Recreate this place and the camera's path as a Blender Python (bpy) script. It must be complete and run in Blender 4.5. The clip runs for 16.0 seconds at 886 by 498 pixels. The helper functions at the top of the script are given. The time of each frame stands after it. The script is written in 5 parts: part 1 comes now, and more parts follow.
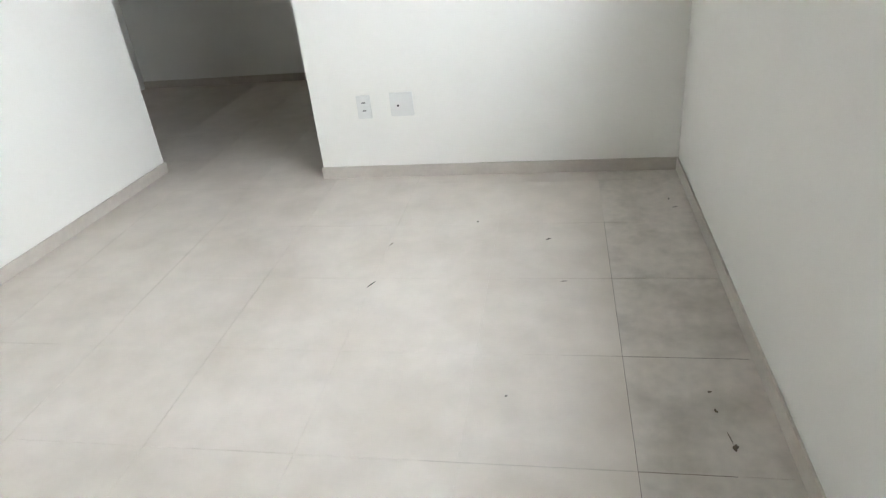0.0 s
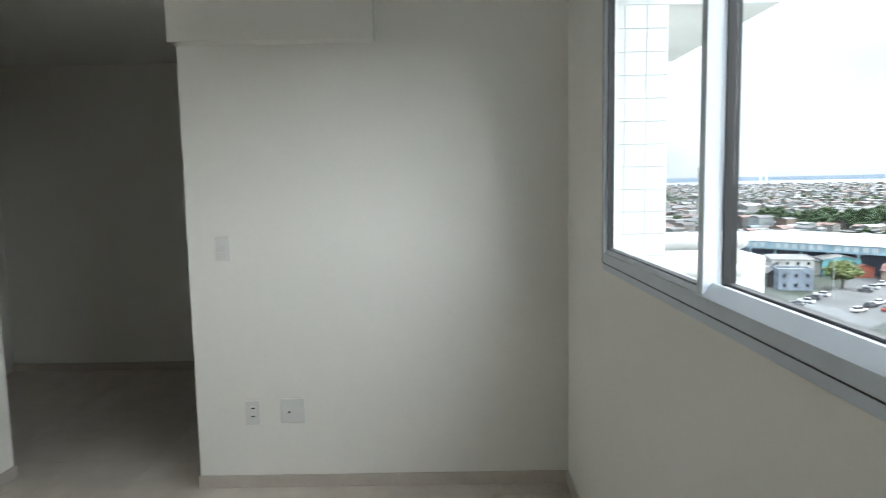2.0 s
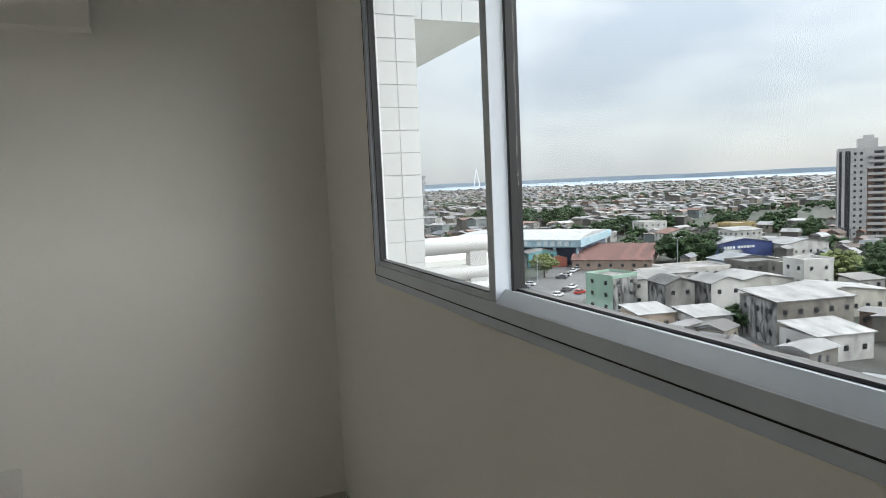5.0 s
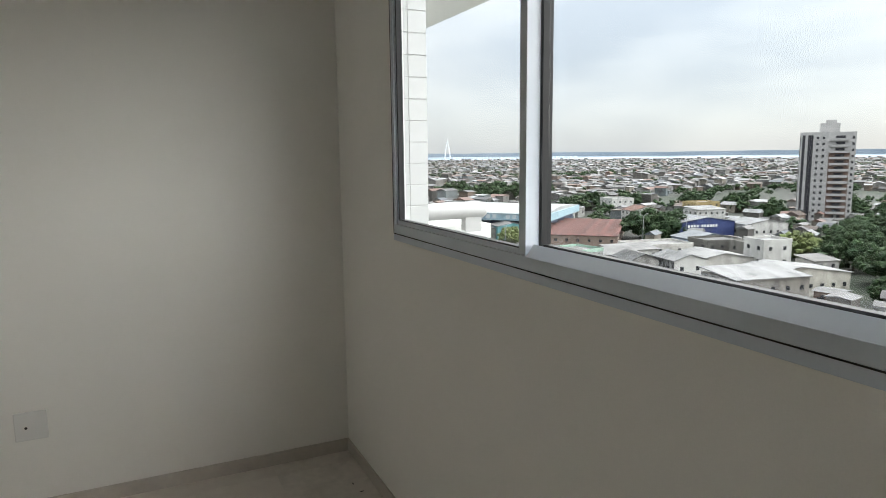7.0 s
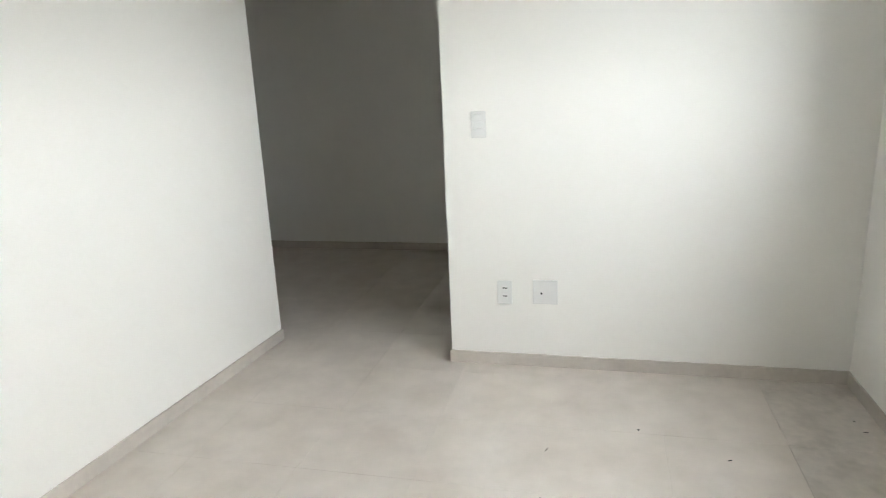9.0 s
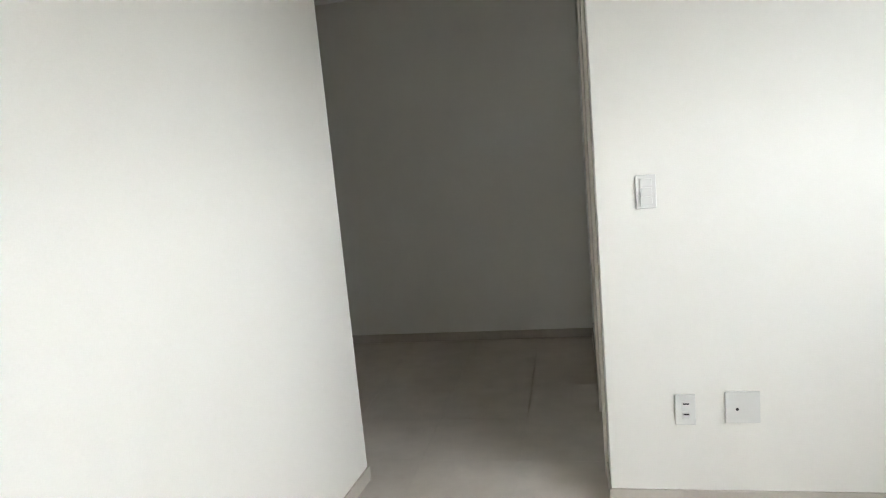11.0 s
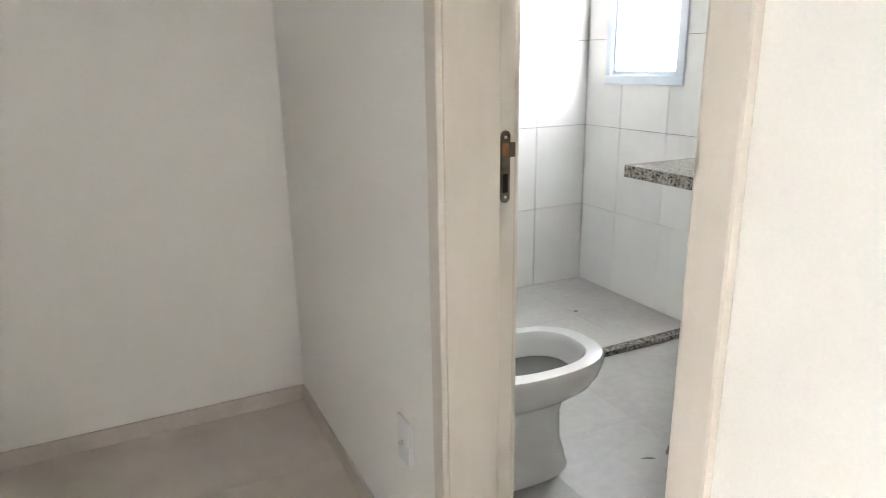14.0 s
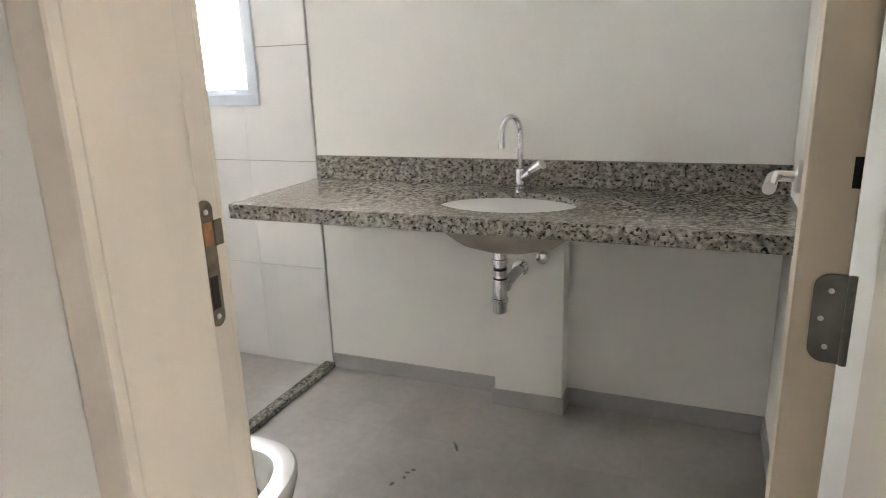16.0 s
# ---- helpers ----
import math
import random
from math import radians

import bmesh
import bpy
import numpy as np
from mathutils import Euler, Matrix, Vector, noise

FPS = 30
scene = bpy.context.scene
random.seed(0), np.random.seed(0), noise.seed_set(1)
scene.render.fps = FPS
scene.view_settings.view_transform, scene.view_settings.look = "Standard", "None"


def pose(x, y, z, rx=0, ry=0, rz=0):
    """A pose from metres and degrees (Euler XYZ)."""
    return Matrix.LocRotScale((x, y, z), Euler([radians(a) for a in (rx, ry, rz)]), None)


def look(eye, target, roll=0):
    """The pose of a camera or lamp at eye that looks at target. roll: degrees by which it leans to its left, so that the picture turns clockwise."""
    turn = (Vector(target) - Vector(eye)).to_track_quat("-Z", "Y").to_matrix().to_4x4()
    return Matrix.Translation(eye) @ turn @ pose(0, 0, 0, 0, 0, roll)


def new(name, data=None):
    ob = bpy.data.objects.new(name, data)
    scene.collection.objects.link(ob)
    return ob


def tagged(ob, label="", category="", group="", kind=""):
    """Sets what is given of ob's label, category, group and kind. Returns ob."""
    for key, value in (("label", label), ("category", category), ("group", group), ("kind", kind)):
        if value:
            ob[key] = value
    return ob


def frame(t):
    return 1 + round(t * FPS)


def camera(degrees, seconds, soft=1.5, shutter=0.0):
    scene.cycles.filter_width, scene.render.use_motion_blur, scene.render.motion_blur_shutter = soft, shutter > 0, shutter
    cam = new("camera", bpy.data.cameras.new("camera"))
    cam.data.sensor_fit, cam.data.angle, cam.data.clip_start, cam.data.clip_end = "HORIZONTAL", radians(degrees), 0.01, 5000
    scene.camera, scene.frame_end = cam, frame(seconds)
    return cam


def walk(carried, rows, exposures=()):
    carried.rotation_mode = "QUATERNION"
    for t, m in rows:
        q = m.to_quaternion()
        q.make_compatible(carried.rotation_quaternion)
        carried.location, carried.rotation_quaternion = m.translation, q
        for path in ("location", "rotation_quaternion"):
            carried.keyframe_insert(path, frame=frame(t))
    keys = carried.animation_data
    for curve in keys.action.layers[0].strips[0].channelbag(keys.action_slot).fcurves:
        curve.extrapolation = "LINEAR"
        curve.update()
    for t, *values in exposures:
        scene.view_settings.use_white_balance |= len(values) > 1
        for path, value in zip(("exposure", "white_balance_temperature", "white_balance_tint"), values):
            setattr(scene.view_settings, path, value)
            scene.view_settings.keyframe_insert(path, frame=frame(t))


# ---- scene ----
cam = camera(68.5, 16.0, soft=0.5, shutter=0.2)
PATH = [
    (0, (-0.562, -3.051, 1.279), (-0.914, -1.334, 0.316), -6.0),
    (0.5, (-0.59, -3.065, 1.302), (-1.052, -1.457, 0.208), -7.3),
    (1, (-0.592, -3.073, 1.38), (-1.234, -1.329, 0.642), -5.1),
    (1.5, (-0.561, -3.049, 1.411), (-1.041, -1.136, 1.081), -2.0),
    (2, (-0.562, -3.022, 1.446), (-0.577, -1.032, 1.249), -1.1),
    (2.5, (-0.588, -3.006, 1.463), (-0.249, -1.04, 1.327), -0.4),
    (3, (-0.614, -2.99, 1.46), (-0.131, -1.057, 1.282), -0.3),
    (3.5, (-0.654, -2.997, 1.46), (-0.096, -1.085, 1.285), -1.0),
    (4, (-0.644, -2.965, 1.453), (0.051, -1.102, 1.236), -0.4),
    (4.5, (-0.627, -2.864, 1.455), (0.11, -1.013, 1.272), -2.2),
    (7, (-0.876, -2.969, 1.444), (-0.03, -1.179, 1.159), -0.6),
    (7.5, (-0.879, -2.987, 1.435), (-0.22, -1.126, 1.11), -0.8),
    (8, (-0.938, -2.983, 1.37), (-0.558, -1.075, 0.906), -0.9),
    (8.5, (-0.979, -2.938, 1.324), (-1.118, -1.005, 0.825), -2.4),
    (9, (-1.078, -2.937, 1.373), (-1.542, -1.058, 0.868), -2.5),
    (9.5, (-1.246, -2.913, 1.388), (-1.814, -1.027, 1.04), -1.6),
    (12, (-2.195, -1.611, 1.345), (-2.432, 0.351, 1.033), -5.8),
    (12.5, (-2.287, -1.205, 1.3), (-2.38, 0.75, 0.886), -2.6),
    (13, (-2.298, -0.836, 1.269), (-2.093, 1.099, 0.807), -2.7),
    (13.5, (-2.291, -0.498, 1.291), (-1.861, 1.392, 0.798), -3.9),
    (14, (-2.297, -0.206, 1.263), (-1.451, 1.521, 0.716), -1.0),
    (14.5, (-2.332, -0.04, 1.272), (-1.174, 1.488, 0.701), -0.9),
    (15, (-2.237, 0.125, 1.263), (-0.855, 1.468, 0.727), -2.7),
    (15.5, (-2.173, 0.246, 1.262), (-0.604, 1.342, 0.682), -0.9),
    (16, (-2.162, 0.371, 1.263), (-0.381, 1.109, 0.732), -1.9),
]
EXPOSURES = [(0, 2.95, 5950, 9), (0.5, 2.95, 5950, 9), (1.0, 2.85, 5950, 8), (1.5, 2.6, 6050, 7), (2.0, 1.9, 6050, 6),
             (2.5, 1.22, 6300, 6), (3.0, 0.9, 6150, 6), (4.5, 1.08, 6350, 8), (7.0, 1.3, 6550, 9), (7.5, 1.45, 6500, 9),
             (8.0, 2.08, 6450, 8), (8.5, 2.55, 6200, 8), (9.0, 2.88, 6150, 9), (9.5, 2.85, 6150, 9), (12.0, 3.0, 6200, 10),
             (12.5, 3.45, 6850, 11), (13.0, 4.2, 6800, 13), (13.5, 4.5, 6400, 14), (14.0, 4.65, 6250, 15), (14.5, 4.3, 6600, 18),
             (15.0, 4.15, 6550, 16), (16.0, 4.6, 6650, 18)]
walk(cam, [(t, look(eye, target, roll)) for t, eye, target, roll in PATH], EXPOSURES)


# ---- daylight: an overcast sky with soft grey clouds and a veiled sun ----
SUN_ELEVATION, SUN_AZIMUTH = radians(26), radians(98)
world = bpy.data.worlds.new("overcast_sky")
scene.world = world
world.use_nodes = True
wt = world.node_tree
wt.nodes.clear()


def wnode(kind, **sets):
    n = wt.nodes.new(kind)
    for k, v in sets.items():
        n.inputs[k].default_value = v
    return n


sky = wt.nodes.new("ShaderNodeTexSky")
sky.sky_type, sky.sun_disc = "NISHITA", False
sky.sun_elevation, sky.sun_rotation = SUN_ELEVATION, SUN_AZIMUTH
coord = wt.nodes.new("ShaderNodeTexCoord")
sep = wt.nodes.new("ShaderNodeSeparateXYZ")
wt.links.new(coord.outputs["Generated"], sep.inputs[0])
squash = wt.nodes.new("ShaderNodeMapping")
squash.inputs["Scale"].default_value = (1.0, 1.0, 3.4)
wt.links.new(coord.outputs["Generated"], squash.inputs[0])
cloud = wnode("ShaderNodeTexNoise", Scale=2.3, Detail=7.0, Roughness=0.5, Distortion=0.35)
wt.links.new(squash.outputs[0], cloud.inputs["Vector"])
ramp = wt.nodes.new("ShaderNodeValToRGB")
ramp.color_ramp.elements[0].position, ramp.color_ramp.elements[0].color = 0.33, (0.60, 0.66, 0.74, 1)
ramp.color_ramp.elements[1].position, ramp.color_ramp.elements[1].color = 0.56, (0.94, 0.97, 1.0, 1)
wt.links.new(cloud.outputs[0], ramp.inputs[0])
# brighter towards the zenith, as an overcast sky is
rise = wt.nodes.new("ShaderNodeMapRange")
rise.inputs["From Min"].default_value, rise.inputs["From Max"].default_value = 0.0, 1.0
rise.inputs["To Min"].default_value, rise.inputs["To Max"].default_value = 4.0, 14.5
wt.links.new(sep.outputs["Z"], rise.inputs["Value"])
lit = wt.nodes.new("ShaderNodeVectorMath")
lit.operation = "SCALE"
wt.links.new(ramp.outputs[0], lit.inputs[0])
wt.links.new(rise.outputs[0], lit.inputs["Scale"])
veil = wt.nodes.new("ShaderNodeMix")
veil.data_type = "RGBA"
veil.inputs["Factor"].default_value = 0.9
wt.links.new(sky.outputs[0], veil.inputs["A"])
wt.links.new(lit.outputs[0], veil.inputs["B"])
back = wnode("ShaderNodeBackground", Strength=0.105)
wt.links.new(veil.outputs["Result"], back.inputs[0])
wout = wt.nodes.new("ShaderNodeOutputWorld")
wt.links.new(back.outputs[0], wout.inputs[0])

sun = new("sun", bpy.data.lights.new("sun", "SUN"))
sun.data.energy, sun.data.angle, sun.data.color = 4.6, radians(125), (1.0, 0.985, 0.96)
sun.matrix_world = look((60 * math.sin(SUN_AZIMUTH), 60 * math.cos(SUN_AZIMUTH), 60 * math.tan(SUN_ELEVATION)), (0, 0, 0))

# daylight that the frosted bathroom pane scatters into the room
pane_light = new("bathroom_daylight", bpy.data.lights.new("bathroom_daylight", "AREA"))
pane_light.data.shape = "RECTANGLE"
pane_light.data.size, pane_light.data.size_y, pane_light.data.energy, pane_light.data.color = 0.83, 0.41, 0.22, (0.96, 0.99, 1.0)
pane_light.matrix_world = Matrix.Translation((0.119, 2.375, 1.61)) @ Matrix(((0, 0, 1, 0), (0, 1, 0, 0), (-1, 0, 0, 0), (0, 0, 0, 1)))


# ---- materials ----
def material(name, base, rough=0.6, metal=0.0, spec=0.5, second=None, scale=4.0, amount=1.0, fine=0.0, fine_scale=120.0,
             bump=0.0, bump_scale=60.0, per="", spread=0.0, stretch=None, lo=0.35, hi=0.65, whole=False):
    """A surface with stains at one scale (second colour), grain at a finer one, relief, and slight differences piece by piece."""
    m = bpy.data.materials.new(name)
    m.use_nodes = True
    nt = m.node_tree
    p = nt.nodes["Principled BSDF"]
    p.inputs["Roughness"].default_value, p.inputs["Metallic"].default_value = rough, metal
    p.inputs["Specular IOR Level"].default_value = spec
    tc = nt.nodes.new("ShaderNodeTexCoord")
    vec = nt.nodes.new("ShaderNodeNewGeometry").outputs["Position"] if whole else tc.outputs["Object"]
    if stretch:
        mp = nt.nodes.new("ShaderNodeMapping")
        mp.inputs["Scale"].default_value = stretch
        nt.links.new(vec, mp.inputs[0])
        vec = mp.outputs[0]
    col = nt.nodes.new("ShaderNodeMix")
    col.data_type = "RGBA"
    col.inputs["A"].default_value = (*base, 1)
    col.inputs["B"].default_value = (*(second or base), 1)
    n1 = nt.nodes.new("ShaderNodeTexNoise")
    n1.inputs["Scale"].default_value, n1.inputs["Detail"].default_value = scale, 6
    nt.links.new(vec, n1.inputs["Vector"])
    mr = nt.nodes.new("ShaderNodeMapRange")
    mr.inputs["From Min"].default_value, mr.inputs["From Max"].default_value = lo, hi
    mr.inputs["To Max"].default_value = amount
    nt.links.new(n1.outputs[0], mr.inputs["Value"])
    nt.links.new(mr.outputs[0], col.inputs["Factor"])
    out = col.outputs["Result"]
    if fine > 0 or spread > 0:
        hsv = nt.nodes.new("ShaderNodeHueSaturation")
        nt.links.new(out, hsv.inputs["Color"])
        val = None
        if fine > 0:
            n2 = nt.nodes.new("ShaderNodeTexNoise")
            n2.inputs["Scale"].default_value, n2.inputs["Detail"].default_value = fine_scale, 3
            nt.links.new(vec, n2.inputs["Vector"])
            m2 = nt.nodes.new("ShaderNodeMapRange")
            m2.inputs["From Min"].default_value, m2.inputs["From Max"].default_value = 0.3, 0.7
            m2.inputs["To Min"].default_value, m2.inputs["To Max"].default_value = 1 - fine, 1 + fine
            nt.links.new(n2.outputs[0], m2.inputs["Value"])
            val = m2.outputs[0]
        if spread > 0:
            src = nt.nodes.new("ShaderNodeNewGeometry").outputs["Random Per Island"] if per == "island" else nt.nodes.new("ShaderNodeObjectInfo").outputs["Random"]
            m3 = nt.nodes.new("ShaderNodeMapRange")
            m3.inputs["To Min"].default_value, m3.inputs["To Max"].default_value = 1 - spread, 1 + spread
            nt.links.new(src, m3.inputs["Value"])
            if val is None:
                val = m3.outputs[0]
            else:
                mm = nt.nodes.new("ShaderNodeMath")
                mm.operation = "MULTIPLY"
                nt.links.new(val, mm.inputs[0])
                nt.links.new(m3.outputs[0], mm.inputs[1])
                val = mm.outputs[0]
        nt.links.new(val, hsv.inputs["Value"])
        out = hsv.outputs["Color"]
    nt.links.new(out, p.inputs["Base Color"])
    if bump > 0:
        n3 = nt.nodes.new("ShaderNodeTexNoise")
        n3.inputs["Scale"].default_value, n3.inputs["Detail"].default_value = bump_scale, 4
        nt.links.new(vec, n3.inputs["Vector"])
        b = nt.nodes.new("ShaderNodeBump")
        b.inputs["Strength"].default_value, b.inputs["Distance"].default_value = bump, 0.004
        nt.links.new(n3.outputs[0], b.inputs["Height"])
        nt.links.new(b.outputs[0], p.inputs["Normal"])
    return m


def palette(name, colours, rough=0.7, per="island", grime=0.25, scale=0.5):
    """Many colours shared out piece by piece, with grime."""
    m = material(name, (1, 1, 1), rough)
    nt = m.node_tree
    p = nt.nodes["Principled BSDF"]
    src = nt.nodes.new("ShaderNodeNewGeometry").outputs["Random Per Island"] if per == "island" else nt.nodes.new("ShaderNodeObjectInfo").outputs["Random"]
    r = nt.nodes.new("ShaderNodeValToRGB")
    r.color_ramp.interpolation = "CONSTANT"
    els = r.color_ramp.elements
    for i, c in enumerate(colours):
        e = els[i] if i < 2 else els.new(i / len(colours))
        e.position, e.color = i / len(colours), (*c, 1)
    nt.links.new(src, r.inputs[0])
    n = nt.nodes.new("ShaderNodeTexNoise")
    n.inputs["Scale"].default_value, n.inputs["Detail"].default_value = scale, 5
    tc = nt.nodes.new("ShaderNodeTexCoord")
    nt.links.new(tc.outputs["Object"], n.inputs["Vector"])
    mr = nt.nodes.new("ShaderNodeMapRange")
    mr.inputs["From Min"].default_value, mr.inputs["From Max"].default_value = 0.35, 0.7
    mr.inputs["To Max"].default_value = grime
    nt.links.new(n.outputs[0], mr.inputs["Value"])
    mx = nt.nodes.new("ShaderNodeMix")
    mx.data_type = "RGBA"
    mx.inputs["B"].default_value = (0.07, 0.065, 0.06, 1)
    nt.links.new(mr.outputs[0], mx.inputs["Factor"])
    nt.links.new(r.outputs[0], mx.inputs["A"])
    nt.links.new(mx.outputs["Result"], p.inputs["Base Color"])
    return m


M_WALL = material("wall_paint", (0.885, 0.870, 0.825), 0.62, spec=0.3, second=(0.86, 0.843, 0.795), scale=1.3, fine=0.012, fine_scale=220, bump=0.06, bump_scale=260)
M_CEIL = material("ceiling_paint", (0.86, 0.855, 0.83), 0.8, spec=0.2, second=(0.83, 0.825, 0.80), scale=1.0, fine=0.01, bump=0.05, bump_scale=180)
M_FLOOR = material("porcelain_floor", (0.67, 0.607, 0.545), 0.3, second=(0.585, 0.522, 0.455), scale=3.2, amount=0.85, fine=0.042, fine_scale=9, spread=0.006, bump=0.012, bump_scale=40, whole=True)
M_FLOOR_DUSTY = material("porcelain_dusty", (0.655, 0.60, 0.545), 0.40, second=(0.42, 0.385, 0.335), scale=5, amount=0.85, fine=0.06, fine_scale=26, spread=0.006, bump=0.012, bump_scale=40, lo=0.46, hi=0.74, whole=True)
M_FLOOR_BATH = material("porcelain_grey", (0.475, 0.452, 0.425), 0.34, second=(0.385, 0.365, 0.34), scale=3.0, amount=0.9, fine=0.05, fine_scale=30, spread=0.008, bump=0.02, bump_scale=50, whole=True)
M_GROUT = material("grout", (0.66, 0.60, 0.535), 0.6, second=(0.52, 0.46, 0.395), scale=1.1, lo=0.52, hi=0.7)
M_SKIRT = material("skirting_tile", (0.60, 0.55, 0.49), 0.35, second=(0.54, 0.49, 0.435), scale=5, fine=0.04, fine_scale=40)
M_SKIRT_BATH = material("skirting_grey", (0.47, 0.46, 0.45), 0.4, second=(0.40, 0.39, 0.38), scale=5, fine=0.04, fine_scale=40)
M_TILE = material("glazed_wall_tile", (0.80, 0.785, 0.76), 0.42, spec=0.35, second=(0.77, 0.755, 0.73), scale=3, spread=0.012, bump=0.012, bump_scale=14, whole=True)
M_TILE_GROUT = material("tile_grout", (0.36, 0.34, 0.32), 0.9, second=(0.28, 0.26, 0.24), scale=8)
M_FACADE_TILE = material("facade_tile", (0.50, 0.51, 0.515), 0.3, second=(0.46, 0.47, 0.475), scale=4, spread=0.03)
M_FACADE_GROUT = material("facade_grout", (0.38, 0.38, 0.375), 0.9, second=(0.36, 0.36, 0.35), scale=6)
M_FACADE = material("facade_render", (0.74, 0.75, 0.74), 0.8, second=(0.64, 0.64, 0.61), scale=3, fine=0.03, bump=0.1, bump_scale=90)
M_ALU = material("white_aluminium", (0.64, 0.69, 0.755), 0.36, spec=0.5, second=(0.60, 0.65, 0.715), scale=6, fine=0.01)
M_GASKET = material("gasket_and_gap_black", (0.012, 0.012, 0.013), 0.6)
M_CREAM = material("cream_lacquer", (0.70, 0.645, 0.57), 0.38, second=(0.67, 0.61, 0.53), scale=3, fine=0.015, fine_scale=60, bump=0.02, bump_scale=30, stretch=(1, 1, 0.15))
M_DOOR = material("door_lacquer", (0.70, 0.605, 0.48), 0.4, second=(0.66, 0.565, 0.44), scale=3, fine=0.02, fine_scale=60, stretch=(1, 1, 0.12))
M_BRASS = material("aged_steel", (0.22, 0.19, 0.15), 0.45, metal=0.9, second=(0.14, 0.11, 0.08), scale=40)
M_RUST = material("raw_wood_pocket", (0.42, 0.20, 0.09), 0.8, second=(0.25, 0.11, 0.05), scale=60)
M_DARK = material("dark_pocket", (0.02, 0.017, 0.014), 0.9)
M_HINGE = material("hinge_steel", (0.20, 0.20, 0.19), 0.5, metal=0.7, second=(0.15, 0.15, 0.14), scale=30)
M_CHROME = material("chrome", (0.72, 0.72, 0.73), 0.1, metal=1.0, second=(0.62, 0.62, 0.63), scale=20)
M_SATIN = material("satin_chrome", (0.62, 0.61, 0.60), 0.28, metal=1.0)
M_CERAMIC = material("white_ceramic", (0.72, 0.715, 0.70), 0.1, spec=0.5, second=(0.69, 0.685, 0.665), scale=4)
M_BOWL_OUT = material("brown_ceramic", (0.42, 0.37, 0.32), 0.75, second=(0.33, 0.29, 0.25), scale=8, fine=0.05)
M_WATER = material("bowl_water", (0.16, 0.165, 0.155), 0.05, spec=0.6)
M_PLATE = material("white_plastic", (0.78, 0.775, 0.75), 0.35, second=(0.75, 0.745, 0.72), scale=10)
M_MARK = material("black_mark", (0.02, 0.02, 0.02), 0.7)
M_DIRT = material("dried_dirt", (0.17, 0.13, 0.10), 0.95, second=(0.08, 0.06, 0.045), scale=40)
M_SMEAR = material("grey_scuff", (0.22, 0.21, 0.20), 0.7, second=(0.10, 0.095, 0.09), scale=30)
M_RUBBER = material("black_rubber", (0.03, 0.03, 0.03), 0.7)


def granite():
    m = material("speckled_granite", (0.40, 0.365, 0.31), 0.16)
    nt = m.node_tree
    p = nt.nodes["Principled BSDF"]
    tc = nt.nodes.new("ShaderNodeTexCoord")
    base = nt.nodes.new("ShaderNodeTexNoise")
    base.inputs["Scale"].default_value, base.inputs["Detail"].default_value = 70, 5
    nt.links.new(tc.outputs["Object"], base.inputs["Vector"])
    r1 = nt.nodes.new("ShaderNodeValToRGB")
    e = r1.color_ramp.elements
    e[0].position, e[0].color = 0.34, (0.14, 0.125, 0.105, 1)
    e[1].position, e[1].color = 0.66, (0.43, 0.40, 0.345, 1)
    mid = e.new(0.48)
    mid.color = (0.27, 0.25, 0.21, 1)
    nt.links.new(base.outputs[0], r1.inputs[0])
    spots = nt.nodes.new("ShaderNodeTexNoise")
    spots.inputs["Scale"].default_value, spots.inputs["Detail"].default_value, spots.inputs["Roughness"].default_value = 88, 3.5, 0.68
    nt.links.new(tc.outputs["Object"], spots.inputs["Vector"])
    r2 = nt.nodes.new("ShaderNodeValToRGB")
    f = r2.color_ramp.elements
    f[0].position, f[0].color = 0.553, (0, 0, 0, 1)
    f[1].position, f[1].color = 0.59, (1, 1, 1, 1)
    nt.links.new(spots.outputs[0], r2.inputs[0])
    mx = nt.nodes.new("ShaderNodeMix")
    mx.data_type = "RGBA"
    mx.inputs["B"].default_value = (0.024, 0.02, 0.017, 1)
    nt.links.new(r1.outputs[0], mx.inputs["A"])
    nt.links.new(r2.outputs[0], mx.inputs["Factor"])
    nt.links.new(mx.outputs["Result"], p.inputs["Base Color"])
    return m


M_GRANITE = granite()


def glass(name, tint=(1, 1, 1)):
    m = bpy.data.materials.new(name)
    m.use_nodes = True
    nt = m.node_tree
    nt.nodes.clear()
    o = nt.nodes.new("ShaderNodeOutputMaterial")
    tr = nt.nodes.new("ShaderNodeBsdfTransparent")
    tr.inputs[0].default_value = (*tint, 1)
    gl = nt.nodes.new("ShaderNodeBsdfGlossy")
    gl.inputs["Roughness"].default_value = 0.02
    lw = nt.nodes.new("ShaderNodeLayerWeight")
    pw = nt.nodes.new("ShaderNodeMath")
    pw.operation = "POWER"
    pw.inputs[1].default_value = 5.0
    nt.links.new(lw.outputs["Facing"], pw.inputs[0])
    fr = nt.nodes.new("ShaderNodeMapRange")
    fr.inputs["To Min"].default_value, fr.inputs["To Max"].default_value = 0.025, 0.6
    nt.links.new(pw.outputs[0], fr.inputs["Value"])
    mx = nt.nodes.new("ShaderNodeMixShader")
    nt.links.new(fr.outputs[0], mx.inputs[0])
    nt.links.new(tr.outputs[0], mx.inputs[1])
    nt.links.new(gl.outputs[0], mx.inputs[2])
    nt.links.new(mx.outputs[0], o.inputs[0])
    return m


